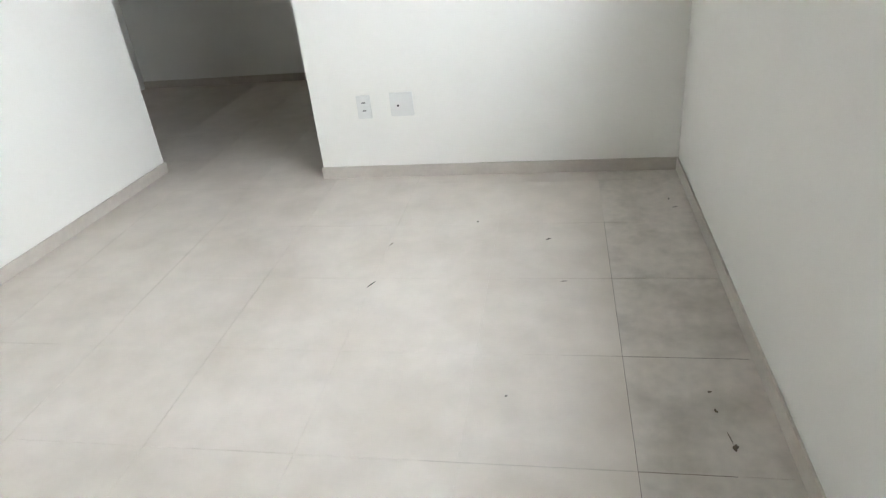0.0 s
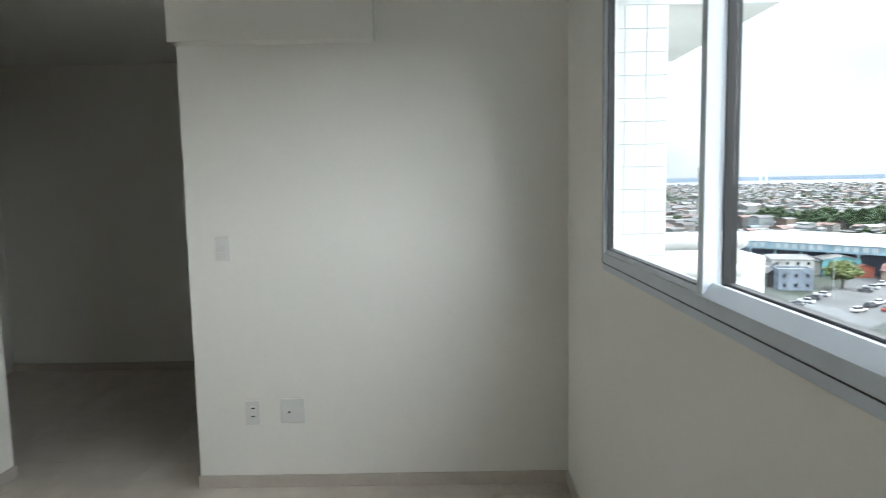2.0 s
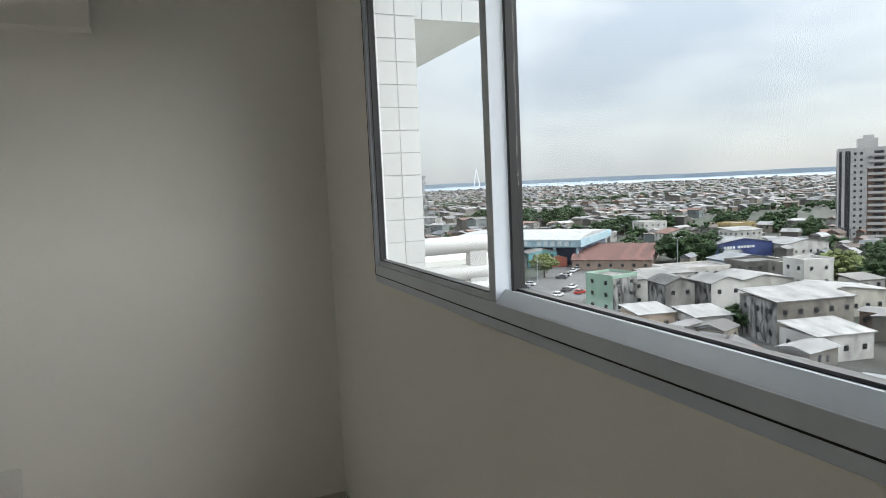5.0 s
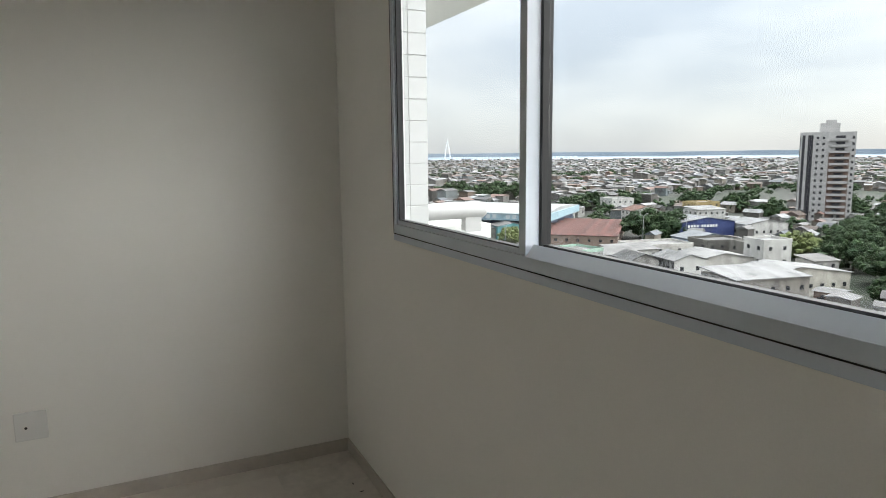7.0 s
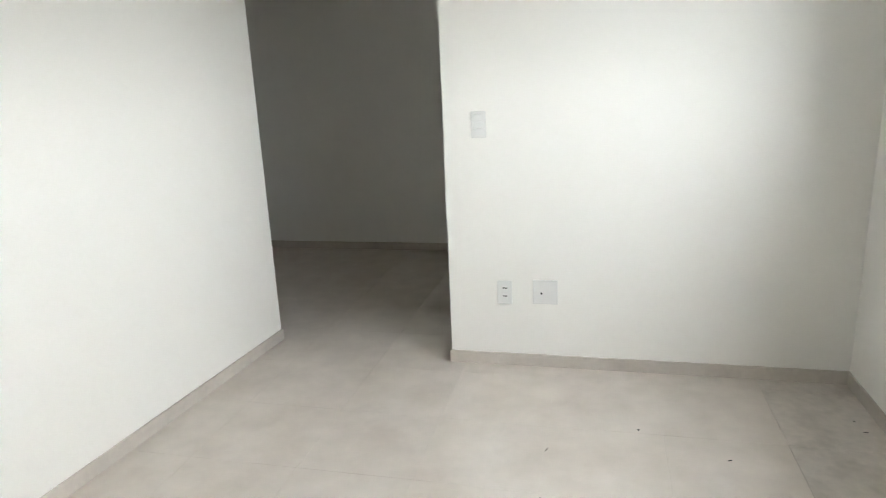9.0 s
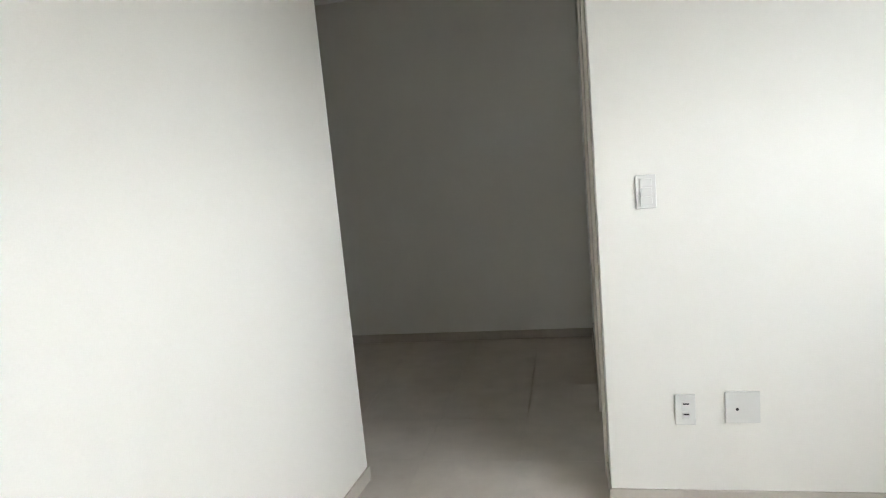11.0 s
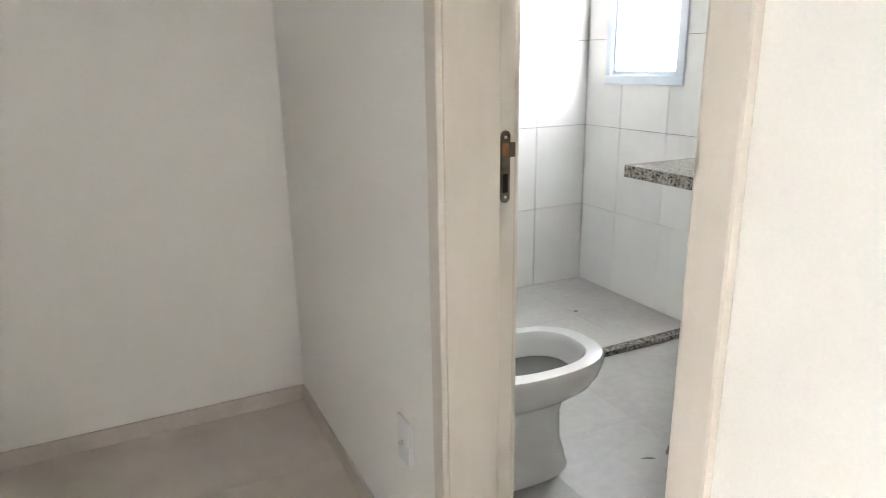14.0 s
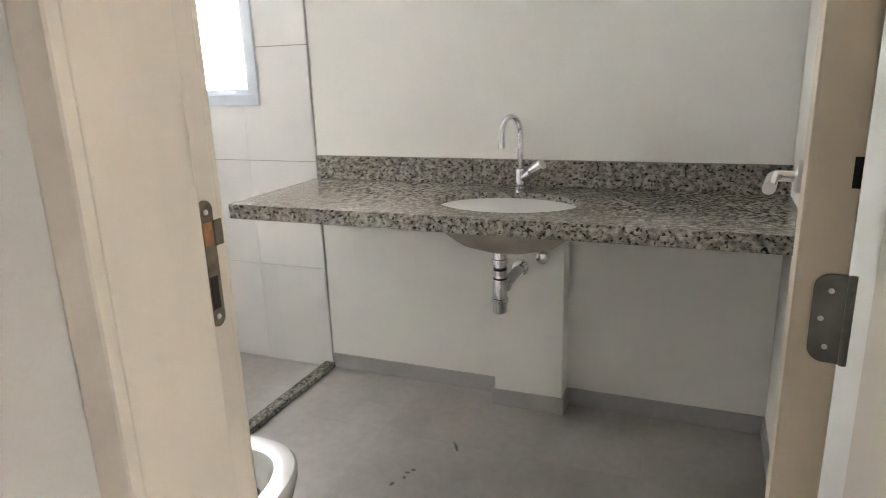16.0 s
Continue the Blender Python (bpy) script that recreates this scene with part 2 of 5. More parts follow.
def frosted():
    m = bpy.data.materials.new("frosted_glass")
    m.use_nodes = True
    nt = m.node_tree
    nt.nodes.clear()
    o = nt.nodes.new("ShaderNodeOutputMaterial")
    tl = nt.nodes.new("ShaderNodeBsdfTranslucent")
    tl.inputs[0].default_value = (0.95, 0.97, 0.98, 1)
    tr = nt.nodes.new("ShaderNodeBsdfTransparent")
    mx = nt.nodes.new("ShaderNodeMixShader")
    mx.inputs[0].default_value = 0.06
    nt.links.new(tl.outputs[0], mx.inputs[1])
    nt.links.new(tr.outputs[0], mx.inputs[2])
    nt.links.new(mx.outputs[0], o.inputs[0])
    return m


M_GLASS = glass("window_glass", tint=(0.90, 0.91, 0.91))
M_FROST = frosted()


# ---- building helpers ----
def add_box(bm, x0, x1, y0, y1, z0, z1, bevel=0.0, slot=0):
    vs = [bm.verts.new((x, y, z)) for z in (z0, z1) for x, y in ((x0, y0), (x1, y0), (x1, y1), (x0, y1))]
    fs = [bm.faces.new([vs[i] for i in q]) for q in ((3, 2, 1, 0), (4, 5, 6, 7), (0, 1, 5, 4), (1, 2, 6, 5), (2, 3, 7, 6), (3, 0, 4, 7))]
    for f in fs:
        f.material_index = slot
    if bevel > 0:
        es = list({e for f in fs for e in f.edges})
        bmesh.ops.bevel(bm, geom=es, offset=bevel, segments=2, affect="EDGES", profile=0.6)
    return bm


def box(x0, x1, y0, y1, z0, z1, bevel=0.0):
    return add_box(bmesh.new(), x0, x1, y0, y1, z0, z1, bevel)


def mesh_of(name, bm, *mats, smooth=False):
    me = bpy.data.meshes.new(name)
    bmesh.ops.recalc_face_normals(bm, faces=bm.faces)
    bm.to_mesh(me)
    bm.free()
    for m in mats:
        me.materials.append(m)
    if smooth:
        me.shade_smooth()
        me.set_sharp_from_angle(angle=radians(38))
    return me


def thing(name, bm, mat, label="", category="", kind="", group="", smooth=False, at=None):
    ob = new(name, mesh_of(name, bm, mat, smooth=smooth))
    if at:
        ob.matrix_world = at
    return tagged(ob, label, category, group, kind)


def holder(name, m, label="", category="", kind="", group=""):
    ob = new(name)
    ob.empty_display_size = 0.1
    ob.matrix_world = m
    return tagged(ob, label, category, group, kind)


def part(name, bm, mat, parent, label="", smooth=False, m=None):
    """One mesh under a thing or a part, in its parent's space."""
    ob = new(name, mesh_of(name, bm, mat, smooth=smooth))
    ob.parent = parent
    if m is not None:
        ob.matrix_basis = m
    return tagged(ob, label)


def tube(points, radius, sides=16, cap=True):
    """A round bar along points; radius a number or one for each point."""
    bm = bmesh.new()
    pts = [Vector(p) for p in points]
    rad = radius if hasattr(radius, "__len__") else [radius] * len(pts)
    rings = []
    ref = Vector((0.13, 0.21, 0.97))
    side = None
    for i, p in enumerate(pts):
        d = (pts[min(i + 1, len(pts) - 1)] - pts[max(i - 1, 0)]).normalized()
        if side is None:
            side = d.cross(ref if abs(d.dot(ref)) < 0.95 else Vector((1, 0, 0))).normalized()
        else:
            side = (side - d * side.dot(d)).normalized()
        up = d.cross(side)
        rings.append([bm.verts.new(p + (side * math.cos(a) + up * math.sin(a)) * rad[i]) for a in [2 * math.pi * k / sides for k in range(sides)]])
    for a, b in zip(rings, rings[1:]):
        for k in range(sides):
            bm.faces.new((a[k], a[(k + 1) % sides], b[(k + 1) % sides], b[k]))
    if cap:
        bm.faces.new(rings[0][::-1])
        bm.faces.new(rings[-1])
    return bm


def lathe(profile, sides=28, cap=True):
    """Turned about z: profile of (radius, height)."""
    return tube_rings([[(r * math.cos(a), r * math.sin(a), z) for a in [2 * math.pi * k / sides for k in range(sides)]] for r, z in profile], cap)


def tube_rings(rings, cap=True):
    bm = bmesh.new()
    rs = [[bm.verts.new(p) for p in ring] for ring in rings]
    n = len(rs[0])
    for a, b in zip(rs, rs[1:]):
        for k in range(n):
            bm.faces.new((a[k], a[(k + 1) % n], b[(k + 1) % n], b[k]))
    if cap:
        bm.faces.new(rs[0][::-1])
        bm.faces.new(rs[-1])
    return bm


# ---- the plan ----
XR = -1.778          # corridor face of the bathroom wall, and end of the socket wall
XI = -1.622          # bathroom face of that wall
XE = 0.102           # bathroom's outer wall
YB = 2.115           # closet end wall
YN = 2.812           # shower end wall
YS = 0.128           # bathroom face of the socket wall
CEIL = 2.42
SOUTH = -3.5
WEST = -4.1
JN, JF = 0.260, 0.842   # door lining, hinge side and lock side
DOOR_H = 2.06
WY0, WY1, WZ0, WZ1 = -2.520, -0.716, 1.160, 2.155   # bedroom window, outside of its frame


def wall(name, boxes, mat=M_WALL, label="", category="wall"):
    bm = bmesh.new()
    for b in boxes:
        add_box(bm, *b)
    return thing(name, bm, mat, label or "plain off-white painted plaster wall", category, "structure")


# bedroom
wall("wall_east", [(0, 0.105, SOUTH, WY0 + 0.02, 0, CEIL), (0, 0.03, WY1 - 0.02, 0.0, 0, CEIL), (0, 0.105, WY0 + 0.02, WY1 - 0.02, 0, WZ0 + 0.02), (0, 0.105, WY0 + 0.02, WY1 - 0.02, WZ1 - 0.02, CEIL)],
     label="off-white painted outer wall under and round the window")
wall("wall_north", [(XR, 0.105, 0.0, YS, 0, CEIL)], label="off-white painted wall with switch and sockets")
wall("duct_box", [(XR, -0.873, -0.1, 0, 2.092, CEIL)], label="off-white boxed-in duct under the ceiling", category="soffit")
# unseen closing wall, its distance chosen to bounce more window light
wall("unseen_wall_south", [(-3.4, 0.16, SOUTH - 0.15, SOUTH, 0, CEIL)])
bm = bmesh.new()
foot = [(-2.786, 0.146), (-2.786 - 0.0705 * (0.146 - SOUTH), SOUTH), (-2.9 - 0.0705 * (0.146 - SOUTH), SOUTH), (-2.9, 0.146)]
lo_ring, hi_ring = [bm.verts.new((x, y, 0)) for x, y in foot], [bm.verts.new((x, y, CEIL)) for x, y in foot]
bm.faces.new(lo_ring), bm.faces.new(hi_ring)
for k in range(4):
    bm.faces.new((lo_ring[k], lo_ring[(k + 1) % 4], hi_ring[(k + 1) % 4], hi_ring[k]))
thing("wall_west", bm, M_WALL, "plain off-white painted partition wall", "wall", "structure")
# closet passage
wall("wall_closet_end", [(WEST, XI, YB, YB + 0.13, 0, CEIL)], label="off-white painted end wall of the dim passage")
# unseen closing wall, drawn in so the passage keeps more bounced light
wall("unseen_wall_closet_west", [(WEST - 0.13, WEST, -0.1, YB + 0.13, 0, CEIL)])
wall("wall_closet_south", [(WEST, -2.9, -0.08, 0.05, 0, CEIL)])
wall("wall_bathroom_door", [(XR, XI, YS, JN - 0.02, 0, CEIL), (XR, XI, JF + 0.02, YB, 0, CEIL), (XR, XI, JN - 0.02, JF + 0.02, DOOR_H + 0.02, CEIL)], label="off-white painted wall with the bathroom door")
# bathroom
BW = (2.125, 2.625, 1.17, 2.05)   # hole for the bathroom window
wall("wall_bathroom_east", [(XE + 0.01, 0.27, YS, BW[0], 0, CEIL), (XE + 0.01, 0.27, BW[1], YN + 0.16, 0, CEIL), (XE + 0.01, 0.27, BW[0], BW[1], 0, BW[2]), (XE + 0.01, 0.27, BW[0], BW[1], BW[3], CEIL)], label="off-white painted bathroom wall behind the vanity")
wall("wall_bathroom_north", [(XI, XE + 0.01, YN + 0.01, YN + 0.16, 0, CEIL)], mat=M_TILE_GROUT, label="tiled shower end wall")
wall("wall_bathroom_west", [(XI - 0.1, XI, YB + 0.13, YN + 0.16, 0, CEIL)])
wall("wall_pier", [(0.018, XE + 0.01, 0.817, 1.075, 0, 0.80)], label="off-white painted pipe casing under the vanity", category="pier")
thing("ceiling", box(WEST - 0.15, 0.3, SOUTH - 0.15, YN + 0.2, CEIL, CEIL + 0.15), M_CEIL, "flat off-white painted ceiling", "ceiling", "structure")

# skirting
def skirting(name, boxes, mat, label):
    bm = bmesh.new()
    for b in boxes:
        add_box(bm, *b, bevel=0.002)
    return thing(name, bm, mat, label, "skirting", "structure")


HS = 0.066
skirting("baseboard_east", [(-0.009, 0, SOUTH, -0.009, 0, HS)], M_SKIRT, "beige porcelain skirting strip")
skirting("baseboard_north", [(XR, 0, -0.009, 0, 0, HS), (XR - 0.009, XR, -0.009, JN - 0.056, 0, HS)], M_SKIRT, "beige porcelain skirting strip")
bm = box(0, 0.009, SOUTH - 0.146, 0, 0, HS, bevel=0.002)
add_box(bm, -0.114, 0.009, 0.0, 0.009, 0, HS, bevel=0.002)
thing("baseboard_west", bm, M_SKIRT, "beige porcelain skirting strip", "skirting", "structure", at=pose(-2.786, 0.146, 0, 0, 0, -math.degrees(math.atan(0.0705))))
skirting("baseboard_closet", [(WEST, XR, YB - 0.009, YB, 0, HS), (XR - 0.009, XR, JF + 0.049, YB - 0.009, 0, HS)], M_SKIRT, "beige porcelain skirting strip")
skirting("baseboard_bathroom", [(XE + 0.001, XE + 0.01, 1.075, 1.852, 0, 0.07), (XE + 0.001, XE + 0.01, YS, 0.817, 0, 0.07), (0.009, 0.018, 0.808, 1.084, 0, 0.07),
                                (0.018, XE + 0.001, 0.808, 0.817, 0, 0.07), (0.018, XE + 0.001, 1.075, 1.084, 0, 0.07), (XI, XE, YS, YS + 0.009, 0, 0.07)], M_SKIRT_BATH, "grey porcelain skirting strip")


# ---- bedroom window ----
def window_bedroom():
    w = holder("window_1", pose(0, WY0, WZ0), "white aluminium window with a fixed and a sliding pane", "window", "structure")
    W, H = WY1 - WY0, WZ1 - WZ0
    bm = bmesh.new()
    for b in ((-0.012, 0.07, 0, W, 0, 0.034), (-0.012, 0.07, 0, W, H - 0.034, H), (-0.012, 0.07, 0, 0.028, 0.034, H - 0.034), (-0.012, 0.022, W - 0.022, W, 0.034, H - 0.034)):
        add_box(bm, *b, bevel=0.002)
    part("window_frame", bm, M_ALU, w)
    bm = bmesh.new()      # cover strip against the plaster
    for b in ((-0.007, -0.0, -0.020, W + 0.018, -0.028, 0.004), (-0.007, 0.0, -0.020, W + 0.018, H - 0.004, H + 0.018), (-0.007, 0.0, -0.020, 0.004, 0.004, H - 0.004), (-0.007, 0, W - 0.004, W + 0.018, 0.004, H - 0.004)):
        add_box(bm, *b, bevel=0.002)
    part("cover_strip", bm, M_ALU, w)
    # thin black strips stand in for the shadow gap between frame and cover
    bm = bmesh.new()
    for b in ((-0.0126, -0.004, 0, W, -0.0024, 0.0), (-0.0126, -0.004, W, W + 0.003, 0.0, H)):
        add_box(bm, *b)
    part("shadow_gap", bm, M_GASKET, w, "dark strip for the shadow gap round the frame")
    m0 = -1.577 - WY0          # north edge of the meeting stile
    # small pane, in the inner track
    bm = bmesh.new()
    for b in ((-0.006, 0.034, m0 - 0.031, m0, 0.034, H - 0.034), (-0.006, 0.022, W - 0.032, W - 0.022, 0.034, H - 0.034), (-0.006, 0.022, m0, W - 0.032, 0.034, 0.049), (-0.006, 0.022, m0, W - 0.032, H - 0.05, H - 0.034)):
        add_box(bm, *b, bevel=0.0015)
    sash = part("inner_sash", bm, M_ALU, w)
    bm = bmesh.new()
    for b in ((-0.003, 0.018, W - 0.038, W - 0.032, 0.049, H - 0.05), (-0.003, 0.018, m0, W - 0.038, 0.049, 0.053)):
        add_box(bm, *b)
    part("gasket", bm, M_GASKET, sash, "black rubber gasket")
    g = part("pane", box(0.006, 0.010, m0 - 0.01, W - 0.030, 0.045, H - 0.045), M_GLASS, sash, "clear window glass")
    g.visible_shadow = False
    part("screw", lathe([(0.005, 0), (0.005, 0.002), (0.003, 0.0035)], 12), M_CHROME, sash, "steel screw", m=pose(0.014, m0 - 0.031, 0.044, 90, 0, 0))
    # large pane, in the outer track, above a splayed rail
    bm = bmesh.new()
    for b in ((0.040, 0.066, 0.028, m0 - 0.040, 0.034, 0.054), (0.040, 0.066, 0.028, m0 - 0.040, H - 0.06, H - 0.034), (0.040, 0.066, 0.028, 0.040, 0.054, H - 0.06)):
        add_box(bm, *b, bevel=0.0015)
    prof = ((-0.011, 0.0335), (0.0405, 0.0335), (0.0405, 0.0535), (0.012, 0.0625), (-0.009, 0.0365))
    south, north = ([bm.verts.new((x, y, z)) for x, z in prof] for y in (0.028, m0 - 0.041))
    for i in range(5):
        bm.faces.new((south[i], north[i], north[(i + 1) % 5], south[(i + 1) % 5]))
    bm.faces.new(south[::-1]), bm.faces.new(north)
    bmesh.ops.recalc_face_normals(bm, faces=bm.faces)
    slide = part("sliding_sash", bm, M_ALU, w)
    bm = bmesh.new()
    for b in ((0.043, 0.062, 0.040, m0 - 0.034, 0.054, 0.060), (0.036, 0.064, m0 - 0.039, m0 - 0.027, 0.034, H - 0.034)):
        add_box(bm, *b)
    part("gasket", bm, M_GASKET, slide, "black rubber gasket")
    g = part("pane", box(0.052, 0.056, 0.034, m0 - 0.04, 0.05, H - 0.05), M_GLASS, slide, "clear window glass")
    g.visible_shadow = False


window_bedroom()


def window_bathroom():
    y0, y1, z0, z1 = BW
    w = holder("window_2", pose(XE, y0, z0), "small white aluminium window with frosted glass", "window", "structure")
    W, H = y1 - y0, z1 - z0
    bm = bmesh.new()
    f = 0.025
    for b in ((-0.012, 0.06, -f, W + f, -f, 0.02), (-0.012, 0.06, -f, W + f, H - 0.02, H + f), (-0.012, 0.06, -f, 0.02, 0.02, H - 0.02), (-0.012, 0.06, W - 0.02, W + f, 0.02, H - 0.02)):
        add_box(bm, *b, bevel=0.003)
    part("window_frame", bm, M_ALU, w)
    bm = bmesh.new()
    for b in ((0.002, 0.04, 0.02, W - 0.02, 0.02, 0.042), (0.002, 0.04, 0.02, W - 0.02, H - 0.042, H - 0.02), (0.002, 0.04, 0.02, 0.042, 0.042, H - 0.042), (0.002, 0.04, W - 0.042, W - 0.02, 0.042, H - 0.042)):
        add_box(bm, *b, bevel=0.002)
    sash = part("tilting_sash", bm, M_ALU, w)
    part("pane", box(0.02, 0.024, 0.03, W - 0.03, 0.03, H - 0.03), M_FROST, sash, "frosted white glass")


window_bathroom()


# ---- bathroom door ----
def door():
    d = holder("door_1", pose(XR, JN, 0), "cream lacquered bathroom door standing open", "door", "structure")
    L = JF - JN
    T = XI - XR
    RB = 0.038       # rebate for the leaf
    bm = bmesh.new()
    for b in ((0, T - RB, -0.022, 0, 0, DOOR_H), (0, T - RB, L, L + 0.022, 0, DOOR_H), (0, T - RB, -0.022, L + 0.022, DOOR_H, DOOR_H + 0.022),
              (T - RB, T, -0.022, -0.012, 0, DOOR_H + 0.012), (T - RB, T, L + 0.012, L + 0.022, 0, DOOR_H + 0.012), (T - RB, T, -0.022, L + 0.022, DOOR_H + 0.012, DOOR_H + 0.022)):
        add_box(bm, *b, bevel=0.0025)
    part("door_lining", bm, M_CREAM, d)
    for nm, ys in (("architrave", (-0.054, 0.0)), ("architrave", (L, L + 0.047))):
        part(nm, box(-0.014, 0.0, ys[0], ys[1], 0, DOOR_H + 0.058, 0.005), M_CREAM, d)
        part(nm, box(T, T + 0.014, ys[0] - 0.012 if ys[0] < 0 else ys[0] + 0.016, ys[1] - 0.016 if ys[0] < 0 else ys[1] + 0.012, 0, DOOR_H + 0.058, 0.005), M_CREAM, d)
    part("architrave", box(-0.014, 0.0, 0, L, DOOR_H, DOOR_H + 0.058, 0.005), M_CREAM, d)
    # keep plate, let into the rebate on the lock side
    cx, yk = T - RB / 2 - 0.002, L + 0.012
    pts = []
    for a in range(13):
        th = math.pi * a / 12
        pts.append((0.0105 * math.cos(th), 0.059 + 0.0105 * math.sin(th)))
    pts += [(-x, -z) for x, z in pts]
    bm = bmesh.new()
    f1 = [bm.verts.new((cx + x, yk - 0.0022, 1.071 + z)) for x, z in pts]
    f0 = [bm.verts.new((cx + x, yk, 1.071 + z)) for x, z in pts]
    bm.faces.new(f1), bm.faces.new(f0[::-1])
    for i in range(len(pts)):
        bm.faces.new((f0[i], f0[(i + 1) % len(pts)], f1[(i + 1) % len(pts)], f1[i]))
    plate = part("keep_plate", bm, M_BRASS, d, "tarnished steel keep plate")
    part("latch_pocket", box(cx - 0.0065, cx + 0.0065, yk - 0.0028, yk - 0.0018, 1.092, 1.117), M_RUST, plate, "bare reddish wood in the pocket")
    part("bolt_pocket", box(cx - 0.0055, cx + 0.0055, yk - 0.0028, yk - 0.0018, 1.022, 1.058), M_DARK, plate, "dark bolt pocket")
    part("latch_lip", box(cx + 0.0085, cx + 0.021, yk - 0.004, yk - 0.0018, 1.090, 1.118, 0.001), M_BRASS, plate)
    for z in (1.128, 1.013):
        part("screw", lathe([(0.003, 0), (0.003, 0.0012), (0.0015, 0.002)], 10), M_SATIN, plate, "steel screw", m=pose(cx, yk - 0.0022, z, 90, 0, 0))
    # leaf, swung open into the bathroom
    leaf = part("door_leaf", box(0, 0.555, 0, 0.036, 0.008, DOOR_H + 0.006, 0.002), M_DOOR, d, "cream lacquered door leaf", m=pose(T + 0.006, 0.007, 0, 0, 0, -6.5))
    part("edge_slot", box(-0.0008, 0.0004, 0.0005, 0.006, 1.170, 1.193), M_DARK, leaf, "dark empty slot in the edge")
    part("lever_plate", lathe([(0.024, 0), (0.024, 0.006), (0.020, 0.009)], 24), M_SATIN, leaf, "round chrome rose", m=pose(0.495, 0.036, 1.10, -90, 0, 0), smooth=True)
    part("lever_handle", tube([(0.495, 0.036, 1.10), (0.495, 0.062, 1.10), (0.488, 0.070, 1.10), (0.470, 0.073, 1.10), (0.385, 0.073, 1.10)], [0.008, 0.008, 0.0085, 0.0085, 0.0085]), M_CHROME, leaf, "chrome lever handle", smooth=True)
    for z in (0.22, 1.068, 1.85):
        hg = bmesh.new()
        n = 8
        out = []
        for (cy, cz, a0) in ((0.010, 0.024, 90), (0.010, -0.024, 0)):
            for i in range(n + 1):
                th = radians(a0 - 90 * i / n)
                out.append((cy + 0.012 * math.cos(th), cz + 0.012 * math.sin(th)))
        ring = [(0.0, 0.036)] + out + [(0.0, -0.036)]
        a = [hg.verts.new((-0.0026, y, z + q)) for y, q in ring]
        b = [hg.verts.new((0.0, y, z + q)) for y, q in ring]
        hg.faces.new(a), hg.faces.new(b[::-1])
        for i in range(len(ring)):
            hg.faces.new((b[i], b[(i + 1) % len(ring)], a[(i + 1) % len(ring)], a[i]))
        h = part("hinge", hg, M_HINGE, leaf, "dark steel butt hinge")
        part("pin", tube([(-0.003, -0.003, z - 0.036), (-0.003, -0.003, z + 0.036)], 0.003, 12), M_HINGE, h)
        for q, y in ((0.023, 0.010), (0.0, 0.015), (-0.023, 0.010)):
            part("screw", lathe([(0.0022, 0), (0.0022, 0.0006), (0.0012, 0.001)], 10), M_SATIN, h, "steel screw", m=pose(-0.0026, y, z + q, 0, -90, 0))


door()


# ---- wall plates in the bedroom ----
def plate(w, h):
    return box(-w / 2, w / 2, -0.009, 0, -h / 2, h / 2, 0.003)


def light_switch():
    s = holder("light_switch", pose(-1.613, 0, 1.168), "white plastic three-rocker light switch on the wall", "switch")
    part("plate", plate(0.068, 0.117), M_PLATE, s)
    for z in (0.031, 0.0, -0.031):
        part("rocker", box(-0.02, 0.02, -0.0125, -0.008, z - 0.0145, z + 0.0145, 0.0015), M_PLATE, s)
    return s


def socket():
    s = holder("wall_socket", pose(-1.508, 0, 0.377), "white plastic double wall socket", "socket")
    part("plate", plate(0.070, 0.116), M_PLATE, s)
    for z in (0.020, -0.020):
        o = part("outlet", box(-0.013, 0.013, -0.0115, -0.008, z - 0.013, z + 0.013, 0.002), M_PLATE, s)
        part("slot", box(-0.008, 0.012, -0.0122, -0.0112, z + 0.001, z + 0.006), M_MARK, o, "dark pin slots")
    return s


def blank_plate():
    s = holder("cover_plate", pose(-1.316, 0, 0.384), "square white plastic cover plate with a cable hole", "cover plate")
    part("plate", plate(0.116, 0.118), M_PLATE, s)
    part("cable_hole", tube([(-0.018, -0.0096, -0.006), (-0.018, -0.0086, -0.006)], 0.0055, 12), M_MARK, s, "black cable hole")
    return s


light_switch(), socket(), blank_plate()
c = holder("aerial_plate", pose(XR, 1.072, 0.398, 0, 0, -90), "white plastic aerial outlet plate with a dark jack", "aerial outlet")
part("plate", plate(0.070, 0.118), M_PLATE, c)
part("jack", lathe([(0.006, 0), (0.006, 0.008), (0.0025, 0.008), (0.0025, 0.011)], 12), M_SATIN, c, "dark metal jack", m=pose(0, -0.009, -0.004, 90, 0, 0))


